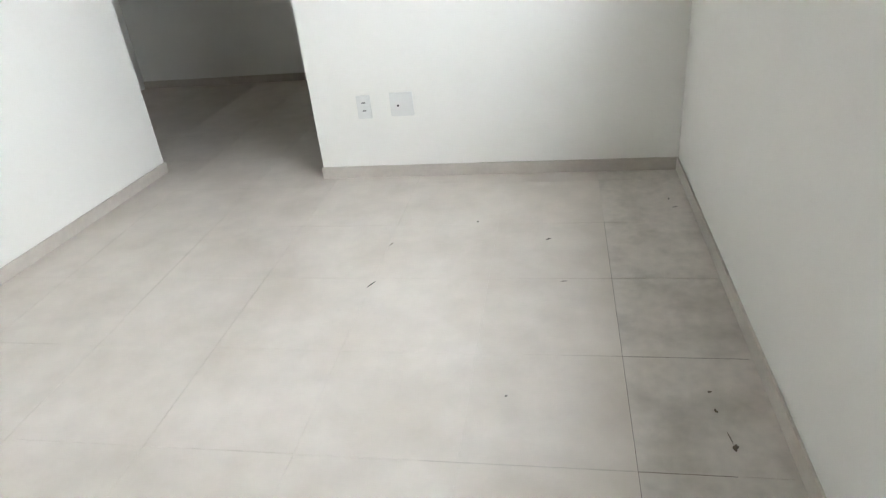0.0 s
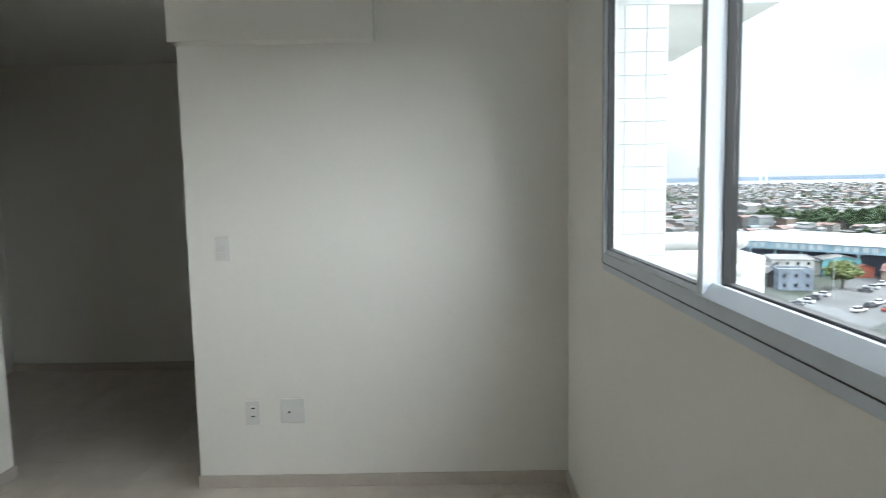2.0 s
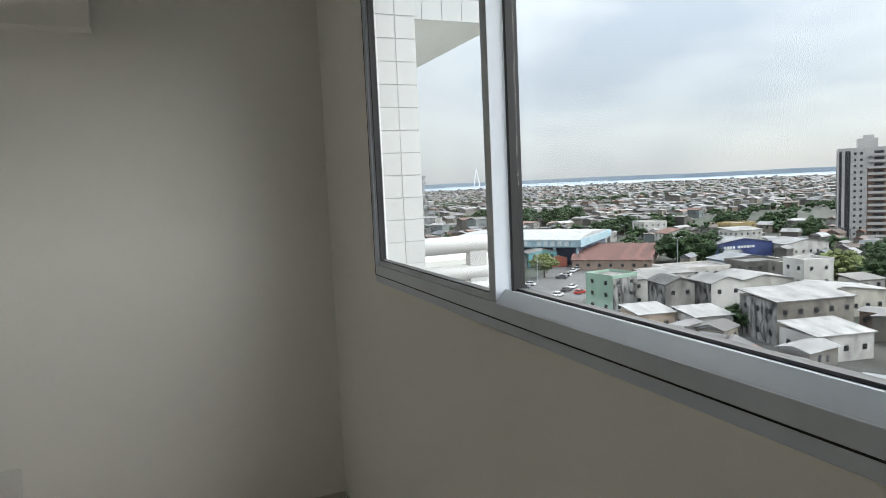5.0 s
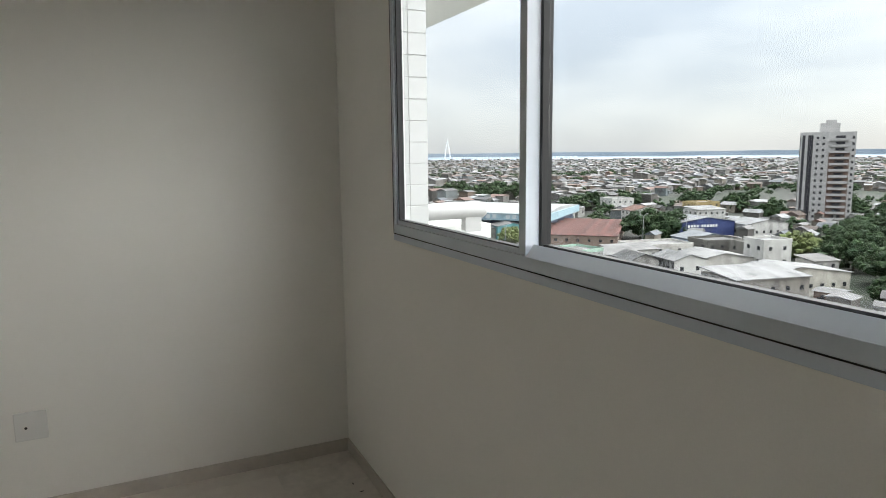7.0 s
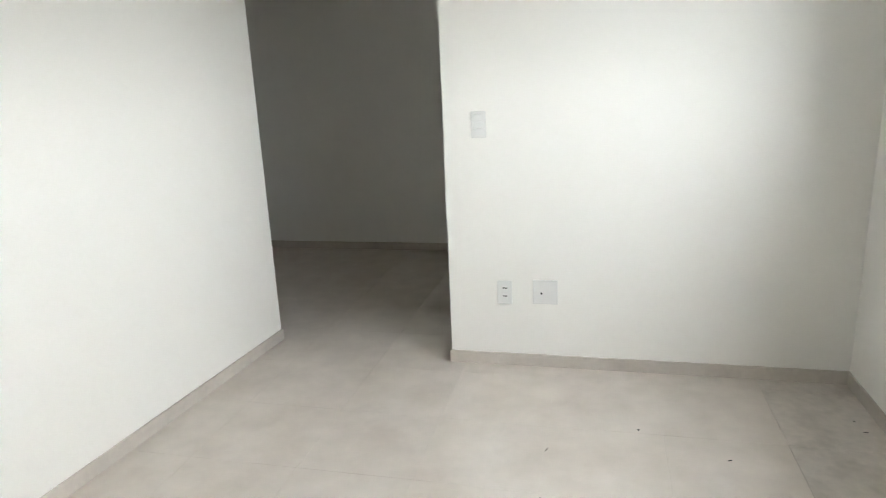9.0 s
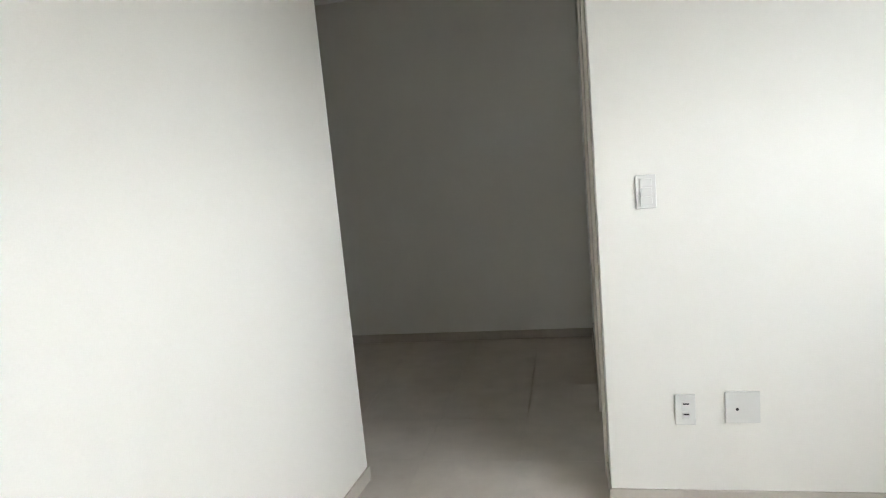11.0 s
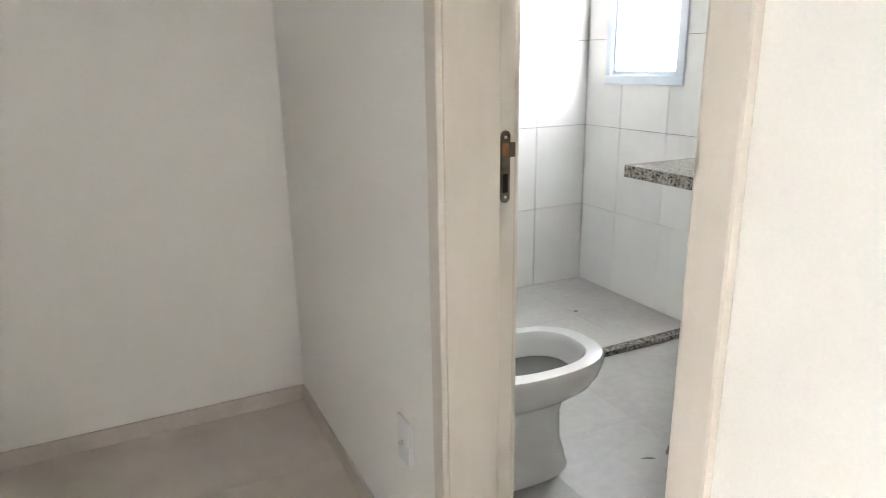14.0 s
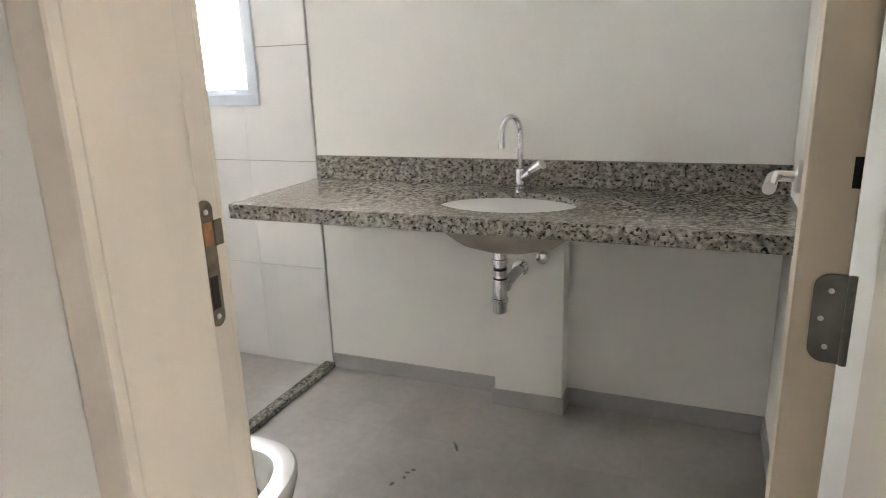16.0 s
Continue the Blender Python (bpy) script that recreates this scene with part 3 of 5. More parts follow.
# ---- bathroom fittings ----
def vanity():
    z1, z0 = 0.852, 0.832
    y0, y1 = YS, 1.852
    x0, x1 = -0.452, XE + 0.01
    cx, cy, ax, ay = -0.205, 0.955, 0.160, 0.230
    v = holder("vanity_counter", pose(0, 0, 0), "speckled grey-brown granite vanity counter with backsplash", "counter")
    # slab with an oval hole: rings between the oval and the rectangle
    bm = bmesh.new()
    n = 64
    ring_in, ring_out = [], []
    for k in range(n):
        a = 2 * math.pi * k / n
        c, s = math.cos(a), math.sin(a)
        ring_in.append((cx + ax * c, cy + ay * s))
        tx = ((x1 - cx) if c > 0 else (cx - x0)) / max(abs(c), 1e-6)
        ty = ((y1 - cy) if s > 0 else (cy - y0)) / max(abs(s), 1e-6)
        t = min(tx, ty)
        ring_out.append([cx + t * c, cy + t * s])
    for corner in ((x0, y0), (x1, y0), (x1, y1), (x0, y1)):
        k = min(range(n), key=lambda i: (ring_out[i][0] - corner[0]) ** 2 + (ring_out[i][1] - corner[1]) ** 2)
        ring_out[k] = list(corner)
    lay = {}
    for key, ring, z in (("it", ring_in, z1), ("ib", ring_in, z0), ("ot", ring_out, z1), ("obt", ring_out, z0)):
        lay[key] = [bm.verts.new((p[0], p[1], z)) for p in ring]
    for k in range(n):
        j = (k + 1) % n
        bm.faces.new((lay["it"][k], lay["it"][j], lay["ot"][j], lay["ot"][k]))
        bm.faces.new((lay["ib"][k], lay["obt"][k], lay["obt"][j], lay["ib"][j]))
        bm.faces.new((lay["it"][k], lay["ib"][k], lay["ib"][j], lay["it"][j]))
        bm.faces.new((lay["ot"][k], lay["ot"][j], lay["obt"][j], lay["obt"][k]))
    part("counter_slab", bm, M_GRANITE, v)
    part("apron", box(x0, x0 + 0.02, y0, y1, 0.803, z0, 0.0015), M_GRANITE, v)
    part("end_apron", box(x0 + 0.02, x1 - 0.001, y1 - 0.02, y1, 0.803, z0, 0.0015), M_GRANITE, v)
    part("backsplash", box(XE - 0.010, XE + 0.009, y0, y1, z1, 0.944, 0.002), M_GRANITE, v)
    for y in (1.45, 0.35):
        b = part("bracket", box(x0 + 0.05, XE + 0.009, y - 0.012, y + 0.012, 0.795, z0, 0.001), M_SATIN, v, "steel support bracket")
    # bowl under the slab
    b = holder("washbasin", pose(cx, cy, z0), "oval white ceramic undermount washbasin", "washbasin")
    inner, outer = [], []
    for f, z in ((1.03, 0.0), (1.02, -0.012), (0.97, -0.035), (0.86, -0.07), (0.66, -0.10), (0.38, -0.118), (0.12, -0.124)):
        inner.append([(f * ax * math.cos(a), f * ay * math.sin(a), z) for a in [2 * math.pi * k / 48 for k in range(48)]])
    for f, z in ((1.12, -0.0005), (1.12, -0.014), (1.05, -0.04), (0.92, -0.08), (0.70, -0.115), (0.40, -0.135), (0.15, -0.142)):
        outer.append([(f * ax * math.cos(a), f * ay * math.sin(a), z) for a in [2 * math.pi * k / 48 for k in range(48)]])
    part("basin", tube_rings(inner), M_CERAMIC, b, smooth=True)
    # outer shell, browner and rougher than the inside of the bowl
    part("basin_shell", tube_rings(outer), M_BOWL_OUT, b, "matt brownish underside", smooth=True)
    part("drain", lathe([(0.024, -0.124), (0.024, -0.121), (0.014, -0.122)], 20), M_CHROME, b, "chrome drain")
    # tap
    t = holder("basin_tap", pose(0.030, 0.978, z1), "chrome swan-neck basin tap with an angled lever", "tap")
    part("tap_body", lathe([(0.022, 0), (0.022, 0.004), (0.018, 0.008), (0.017, 0.064), (0.013, 0.070)], 24), M_CHROME, t, smooth=True)
    pts = [(0, 0, 0.06), (0, 0, 0.19)]
    for k in range(1, 13):
        a = math.pi * k / 12
        pts.append((-0.060 * (1 - math.cos(a)) * 0.72, 0.060 * (1 - math.cos(a)) * 0.34, 0.19 + 0.062 * math.sin(a)))
    pts.append((pts[-1][0], pts[-1][1], 0.165))
    part("spout", tube(pts, [0.010, 0.0092] + [0.0092] * (len(pts) - 2)), M_CHROME, t, smooth=True)
    part("aerator", tube([(pts[-1][0], pts[-1][1], 0.150), (pts[-1][0], pts[-1][1], 0.172)], 0.0115), M_CHROME, t, smooth=True)
    part("valve_stem", tube([(0, 0, 0.03), (-0.012, -0.045, 0.062)], 0.014), M_CHROME, t, smooth=True)
    part("lever_knob", tube([(-0.012, -0.040, 0.058), (-0.014, -0.047, 0.064), (-0.022, -0.082, 0.090), (-0.023, -0.085, 0.092)], [0.016, 0.020, 0.021, 0.018]), M_CHROME, t, smooth=True)
    # bottle trap
    r = holder("bottle_trap", pose(-0.185, 0.988, 0), "chrome bottle trap under the washbasin", "bottle trap")
    prof = [(0.020, 0.466), (0.024, 0.470), (0.025, 0.505), (0.028, 0.507), (0.028, 0.518), (0.024, 0.520), (0.024, 0.575), (0.021, 0.585), (0.019, 0.600), (0.025, 0.602), (0.025, 0.618), (0.020, 0.620), (0.020, 0.640), (0.026, 0.641), (0.026, 0.655), (0.022, 0.656)]
    part("trap_body", lathe(prof, 26), M_CHROME, r, smooth=True)
    part("trap_collar", lathe([(0.021, 0.656), (0.021, 0.684)], 22), M_CHROME, r, smooth=True)
    for z0_, z1_ in ((0.684, 0.695), (0.6205, 0.6265), (0.5855, 0.5905)):
        part("rubber_ring", lathe([(0.0225, z0_), (0.0235, (z0_ + z1_) / 2), (0.0225, z1_)], 22), M_RUBBER, r, "black rubber ring")
    part("trap_outlet", tube([(0, 0, 0.540), (0.03, -0.003, 0.546), (0.034, -0.0035, 0.547), (0.05, -0.005, 0.551), (0.054, -0.0055, 0.552), (0.15, -0.014, 0.565), (0.203, -0.016, 0.567)], [0.016, 0.017, 0.022, 0.022, 0.018, 0.018, 0.018]), M_CHROME, r, smooth=True)
    part("wall_flange", tube([(0.190, -0.016, 0.567), (0.203, -0.016, 0.567)], 0.029, 22), M_CHROME, r, smooth=True)
    a = holder("angle_valve", pose(0.018, 0.884, 0.622), "chrome angle valve on the pipe casing", "valve")
    part("valve_body", tube([(0, 0, 0), (-0.035, 0, 0)], 0.012), M_SATIN, a, smooth=True)
    part("valve_knob", tube([(-0.030, 0, 0), (-0.033, 0, 0), (-0.048, 0, 0), (-0.052, 0, 0)], [0.019, 0.023, 0.023, 0.017], 24), M_CHROME, a, smooth=True)
    part("flexible_hose", tube([(-0.02, 0, 0.010), (-0.022, 0.002, 0.06), (-0.02, 0.01, 0.19)], 0.0055, 10), M_SATIN, a, "braided steel hose")


vanity()


def toilet():
    t = holder("toilet", pose(XI, 1.345, 0, 0, 0, 0), "white ceramic toilet bowl without a seat", "toilet")

    def egg(cx, lx_back, lx_front, wy, z, n=44, sq=2.5):
        out = []
        for k in range(n):
            a = 2 * math.pi * k / n
            c, s = math.cos(a), math.sin(a)
            px = (abs(c) ** (2 / sq)) * (1 if c > 0 else -1)
            py = (abs(s) ** (2 / sq)) * (1 if s > 0 else -1)
            out.append((cx + px * (lx_front if c > 0 else lx_back), py * wy, z))
        return out
    body = [egg(0.34, 0.22, 0.170, 0.112, 0.0), egg(0.34, 0.22, 0.165, 0.106, 0.015), egg(0.34, 0.21, 0.140, 0.094, 0.10), egg(0.34, 0.21, 0.134, 0.092, 0.20),
            egg(0.34, 0.21, 0.146, 0.102, 0.25), egg(0.345, 0.22, 0.190, 0.128, 0.275), egg(0.35, 0.24, 0.228, 0.155, 0.30), egg(0.35, 0.26, 0.250, 0.174, 0.335), egg(0.35, 0.262, 0.262, 0.184, 0.375),
            egg(0.35, 0.262, 0.262, 0.184, 0.392), egg(0.35, 0.258, 0.256, 0.179, 0.400), egg(0.365, 0.20, 0.190, 0.138, 0.401), egg(0.365, 0.193, 0.184, 0.132, 0.394),
            egg(0.365, 0.188, 0.179, 0.127, 0.375), egg(0.365, 0.178, 0.168, 0.118, 0.335), egg(0.36, 0.14, 0.14, 0.09, 0.29)]
    part("bowl", tube_rings(body), M_CERAMIC, t, smooth=True)
    part("water", tube_rings([egg(0.362, 0.172, 0.162, 0.112, 0.325), egg(0.362, 0.172, 0.162, 0.112, 0.326)]), M_WATER, t, "still grey water")
    for y in (0.075, -0.075):
        part("seat_hole", tube([(0.135, y, 0.3995), (0.135, y, 0.4012)], 0.011, 14), M_DARK, t, "dark seat bolt hole")


toilet()

# shower kerb and drain
thing("shower_kerb", box(XI, XE, 1.845, 1.892, 0.004, 0.028, 0.002), M_GRANITE, "speckled granite shower kerb on the floor", "kerb", "structure")

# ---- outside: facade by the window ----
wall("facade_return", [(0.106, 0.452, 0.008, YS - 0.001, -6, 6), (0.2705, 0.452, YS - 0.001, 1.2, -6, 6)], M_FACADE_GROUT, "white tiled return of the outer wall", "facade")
wall("facade_overhang", [(0.40, 1.70, 1.508, 3.6, 2.62, 6)], M_FACADE, "grey rendered underside of the overhanging upper floor", "facade")


def white_louvre():
    v = holder("balcony_louvre", pose(0.46, 0.5, 0), "white rounded metal bars beside the facade", "louvre")
    for z, x1, r in ((1.115, 0.60, 0.05), (0.955, 0.60, 0.045), (0.865, 0.66, 0.045), (0.775, 0.66, 0.045), (0.685, 0.66, 0.045), (0.595, 0.66, 0.045)):
        pts, rad = [(-0.02, 0, z)], [r]
        for k in range(6):
            a = math.pi / 2 * k / 5
            pts.append((x1 - r + r * math.sin(a), 0, z))
            rad.append(max(r * math.cos(a), 0.002))
        part("bar", tube(pts, rad, 18), M_WHITE, v, smooth=True)
    part("post", box(0.44, 0.55, -0.03, 0.03, 0.5, 1.12, 0.006), M_WHITE, v)


M_WHITE = material("white_enamel", (0.52, 0.53, 0.53), 0.5, second=(0.46, 0.46, 0.455), scale=2.5, fine=0.02)
white_louvre()
wall("facade_ledge", [(0.28, 1.6, 1.4, 9, 0.5, 0.92)], M_FACADE, "weathered white ledge below the louvre", "facade")

# ---- the town below ----
GROUND = -34.0
rng = np.random.default_rng(5)
M_GROUND = material("town_ground", (0.045, 0.044, 0.040), 0.95, second=(0.018, 0.028, 0.014), scale=0.02, fine=0.2, fine_scale=0.15)
M_ROAD = material("asphalt", (0.06, 0.06, 0.062), 0.9, second=(0.10, 0.10, 0.10), scale=0.1, fine=0.1, fine_scale=2)
# river and shore: the blue-grey of distance haze is mixed into the base colours
M_RIVER = material("river_water_hazed", (0.27, 0.33, 0.40), 0.9, spec=0.1, second=(0.36, 0.42, 0.48), scale=0.002)
M_SHORE = material("far_forest_hazed", (0.17, 0.21, 0.25), 0.95, second=(0.21, 0.25, 0.29), scale=0.004)
WALLS = [(0.52, 0.52, 0.50), (0.17, 0.16, 0.15), (0.30, 0.29, 0.27), (0.60, 0.60, 0.58), (0.22, 0.20, 0.18), (0.38, 0.34, 0.28), (0.13, 0.12, 0.11), (0.26, 0.30, 0.31), (0.44, 0.43, 0.41), (0.24, 0.17, 0.13)]
ROOFS = [(0.15, 0.15, 0.155), (0.40, 0.41, 0.42), (0.10, 0.10, 0.105), (0.19, 0.095, 0.07), (0.23, 0.235, 0.24), (0.075, 0.072, 0.075), (0.30, 0.30, 0.31), (0.12, 0.085, 0.07), (0.12, 0.14, 0.165), (0.20, 0.20, 0.20)]
M_TOWN_WALL = palette("town_walls", [tuple(c * 0.78 for c in w) for w in WALLS], 0.85, grime=0.75, scale=0.3)
M_TOWN_ROOF = palette("town_roofs", [tuple(c * 0.78 for c in w) for w in ROOFS], 0.7, grime=0.7, scale=0.3)
M_TOWN_DARK = material("town_window", (0.02, 0.022, 0.025), 0.6, spec=0.2)
M_LEAF = material("foliage", (0.022, 0.042, 0.020), 0.85, spec=0.2, second=(0.04, 0.066, 0.026), scale=0.35, fine=0.35, fine_scale=1.6, spread=0.35, per="island")
M_LEAF_LIGHT = material("light_foliage", (0.09, 0.12, 0.035), 0.8, second=(0.13, 0.15, 0.05), scale=0.5, fine=0.3, fine_scale=1.6, spread=0.3, per="island")
M_BARK = material("bark", (0.10, 0.08, 0.06), 0.95, second=(0.06, 0.05, 0.04), scale=1.5)


def solid(name, rgb, grime=0.4, rough=0.8, stretch=None):
    return material(name, rgb, rough, second=tuple(c * (1 - grime) for c in rgb), scale=0.35, fine=0.12, fine_scale=1.6, lo=0.40, hi=0.68, stretch=stretch)


def ground_z(x, y):
    r = math.hypot(x, y)
    return GROUND + 10.0 * min(max((r - 500) / 2000, 0), 1)


# one sheet of ground that rises gently and ends past the haze-coloured far shore
bm = bmesh.new()
radii = [0, 60, 150, 300, 500, 900, 1400, 2000, 2500, 2560, 4900]
rows = []
for r in radii:
    zz = ground_z(r, 0) if r < 2530 else GROUND + 4.0
    rows.append([bm.verts.new((r * math.sin(radians(a)), r * math.cos(radians(a)), zz)) for a in range(0, 360, 5)] if r else [bm.verts.new((0, 0, GROUND))])
nseg = len(rows[1])
for k in range(nseg):
    bm.faces.new((rows[0][0], rows[1][k], rows[1][(k + 1) % nseg]))
    for a, b in zip(rows[1:], rows[2:]):
        bm.faces.new((a[k], b[k], b[(k + 1) % nseg], a[(k + 1) % nseg]))
thing("ground", bm, M_GROUND, "earth and scrub between the houses", "ground", "structure")


def arc_strip(name, r0, r1, z0, z1, mat, label, category, wob=0.0, a0=-20, a1=110):
    bm = bmesh.new()
    lo_, hi_ = [], []
    for i in range((a1 - a0) * 2 + 1):
        a = radians(a0 + i / 2)
        h = z1 + wob * noise.noise((i * 0.07, 3.1, 0.4)) + wob * 0.4 * noise.noise((i * 0.41, 1.1, 0.4))
        lo_.append(bm.verts.new((r0 * math.sin(a), r0 * math.cos(a), z0)))
        hi_.append(bm.verts.new((r1 * math.sin(a), r1 * math.cos(a), h)))
    for i in range(len(lo_) - 1):
        bm.faces.new((lo_[i], lo_[i + 1], hi_[i + 1], hi_[i]))
    return thing(name, bm, mat, label, category, "structure")


arc_strip("water", 2540, 4820, GROUND + 9.2, GROUND + 9.2, M_RIVER, "wide river below the horizon, pale with painted haze", "river")
arc_strip("backdrop", 4780, 4790, GROUND + 17, 13, M_SHORE, "low wooded far shore with haze in its colour", "far shore", wob=5.0)
arc_strip("water", 4760, 4781, GROUND + 9, GROUND + 17.2, M_RIVER, "water along the far shore, pale with painted haze", "river")


# plots that are built one by one further down
TAKEN = [(x, y, 12) for x, y in ((104, 143), (116, 127), (126, 122), (100, 117), (108, 108), (113, 82), (158, 121), (168, 113), (152, 158), (174, 153), (176, 139), (186, 170), (222, 232), (240, 262), (262, 240), (283, 262), (256, 300),
                                 (150, 232), (136, 236), (128, 250), (124, 222), (168, 226), (116, 103), (125, 203), (60, 170), (75, 168), (95, 165), (108, 170), (125, 178), (140, 192), (158, 205), (180, 216), (200, 226))]
TAKEN += [(x, y, 17) for x, y in ((120, 143), (136, 152), (121, 95), (146, 130), (146, 107), (236, 188), (192, 203), (203, 203))] + [(214, 200, 20), (199, 292, 44), (176, 228, 22), (190, 234, 22), (206, 240, 22), (322, 218, 26)]
TAKEN += [(112, 178, 28), (126, 196, 24), (100, 163, 26), (84, 150, 30), (140, 206, 20), (88, 185, 24), (148, 262, 44), (172, 218, 30), (158, 202, 22), (186, 236, 22)]
TAKEN += [(185, 100, 26), (205, 118, 26), (228, 128, 24), (255, 140, 20), (170, 84, 20)]


# houses far off, as one mass
def town_mass():
    verts, faces, mats = [], [], []
    N = 15000
    got = 0
    while got < N:
        a = radians(rng.uniform(8, 72))
        r = (math.sqrt(rng.uniform(290 ** 2, 2500 ** 2)) if got > 260 else math.sqrt(rng.uniform(105 ** 2, 330 ** 2)))
        x, y = r * math.sin(a), r * math.cos(a)
        if noise.noise((x * 0.004, y * 0.004, 0.7)) > 0.42 and r > 330:
            continue
        if r < 330 and any((x - px) ** 2 + (y - py) ** 2 < pr ** 2 for px, py, pr in TAKEN):
            continue
        w, d, h = rng.uniform(4.5, 10.5), rng.uniform(5, 13), rng.uniform(2.8, 7.0) * (1.6 if rng.random() < 0.06 else 1)
        if r > 1200:
            w, d = w * 1.15, d * 1.15
        if r < 400:
            w, d, h = w * 0.62, d * 0.62, min(h, 5.5)
        th = 0.35 + rng.normal(0, 0.12) + (math.pi / 2 if rng.random() < 0.5 else 0)
        c, s = math.cos(th), math.sin(th)
        z = ground_z(x, y) - 0.3
        rise_h = rng.uniform(0.3, 1.8)

        def P(u, v, q):
            return (x + c * u - s * v, y + s * u + c * v, q)
        b = len(verts)
        verts += [P(-w / 2, -d / 2, z), P(w / 2, -d / 2, z), P(w / 2, d / 2, z), P(-w / 2, d / 2, z), P(-w / 2, -d / 2, z + h), P(w / 2, -d / 2, z + h), P(w / 2, d / 2, z + h), P(-w / 2, d / 2, z + h)]
        for q in ((0, 1, 5, 4), (1, 2, 6, 5), (2, 3, 7, 6), (3, 0, 4, 7)):
            faces.append(tuple(b + i for i in q)), mats.append(0)
        b = len(verts)
        e = 0.5
        verts += [P(-w / 2 - e, -d / 2 - e, z + h), P(w / 2 + e, -d / 2 - e, z + h), P(w / 2 + e, d / 2 + e, z + h), P(-w / 2 - e, d / 2 + e, z + h), P(0, -d / 2 - e, z + h + rise_h), P(0, d / 2 + e, z + h + rise_h)]
        for q in ((0, 4, 5, 3), (4, 1, 2, 5), (0, 1, 4), (3, 5, 2), (0, 3, 2, 1)):
            faces.append(tuple(b + i for i in q)), mats.append(1)
        if r < 700:      # dark openings on the faces towards the viewer
            for k in range(int(rng.integers(1, 4))):
                for (du, dv) in ((-1, 0), (0, -1)):
                    b = len(verts)
                    uw = 0.45
                    off = rng.uniform(-0.35, 0.35)
                    zz = z + rng.uniform(0.3, 0.7) * h
                    if du:
                        verts += [P(-w / 2 - 0.03, off * d - uw, zz), P(-w / 2 - 0.03, off * d + uw, zz), P(-w / 2 - 0.03, off * d + uw, zz + 1.2), P(-w / 2 - 0.03, off * d - uw, zz + 1.2)]
                    else:
                        verts += [P(off * w - uw, -d / 2 - 0.03, zz), P(off * w + uw, -d / 2 - 0.03, zz), P(off * w + uw, -d / 2 - 0.03, zz + 1.2), P(off * w - uw, -d / 2 - 0.03, zz + 1.2)]
                    faces.append((b, b + 1, b + 2, b + 3)), mats.append(2)
        got += 1
    me = bpy.data.meshes.new("distant_houses")
    me.from_pydata(verts, [], faces)
    for m in (M_TOWN_WALL, M_TOWN_ROOF, M_TOWN_DARK):
        me.materials.append(m)
    me.polygons.foreach_set("material_index", mats)
    me.update()
    tagged(new("distant_houses", me), "dense low houses with grey and rust-red roofs", "houses", kind="stuff")


town_mass()


def blob_template(seed, clumps, flat, size=(0.13, 0.30), leaves=0):
    """An uneven crown: overlapping clumps with gaps, and small leaf sprays over them; unit radius."""
    r = np.random.default_rng(seed)
    verts, faces = [], []
    bmi = bmesh.new()
    bmesh.ops.create_icosphere(bmi, subdivisions=1, radius=1.0)
    iv = [v.co.copy() for v in bmi.verts]
    ifc = [[v.index for v in f.verts] for f in bmi.faces]
    bmi.free()
    knots = []
    for _ in range(clumps):
        d = Vector(r.normal(size=3)).normalized() * (r.random() ** 0.45)
        c = Vector((d.x, d.y, abs(d.z) * flat if r.random() < 0.75 else d.z * flat * 0.5))
        s = r.uniform(*size)
        knots.append((c, s))
        b = len(verts)
        for v in iv:
            k = s * r.uniform(0.4, 1.3)
            verts.append((c.x + v.x * k, c.y + v.y * k, c.z + v.z * k * 0.75))
        faces += [tuple(b + i for i in f) for f in ifc]
    for _ in range(leaves):
        c, s = knots[int(r.integers(len(knots)))]
        d = Vector(r.normal(size=3)).normalized()
        p = c + Vector((d.x, d.y, d.z * 0.8)) * s * r.uniform(0.8, 1.45)
        t1 = d.cross(Vector(r.normal(size=3))).normalized()
        t2 = (d.cross(t1) + d * r.uniform(-0.8, 0.8)).normalized()
        l = r.uniform(0.018, 0.045)
        b = len(verts)
        verts += [tuple(p + t1 * l), tuple(p + t2 * l * 0.6), tuple(p - t1 * l), tuple(p - t2 * l * 0.6)]
        faces.append((b, b + 1, b + 2, b + 3))
    return verts, faces


CROWNS = [blob_template(20 + i, 40, 0.8, (0.18, 0.36)) for i in range(3)]
CROWNS_FINE = [blob_template(40 + i, 170, 0.72, (0.10, 0.20), 7000) for i in range(2)]


def far_trees():
    verts, faces = [], []
    spots = []
    while len(spots) < 2100:
        a = radians(rng.uniform(8, 72))
        r = math.sqrt(rng.uniform(300 ** 2, 2300 ** 2))
        x, y = r * math.sin(a), r * math.cos(a)
        if noise.noise((x * 0.004, y * 0.004, 0.7)) > 0.25 or rng.random() < 0.3:
            spots.append((x, y, rng.uniform(2.2, 5.8) * (1 if r < 900 else 1.15)))
    for x, y, s in spots:
        v, f = CROWNS[int(rng.integers(3))]
        n = 36
        b = len(verts)
        z = ground_z(x, y) + 3.0
        verts += [(x + p[0] * s, y + p[1] * s, z + p[2] * s) for p in v[:n * 12]]
        faces += [tuple(b + i for i in q) for q in f[:n * 20]]
    me = bpy.data.meshes.new("distant_trees")
    me.from_pydata(verts, [], faces)
    me.materials.append(M_LEAF)
    tagged(new("distant_trees", me), "dark green tree crowns among the houses", "trees", kind="stuff")


far_trees()


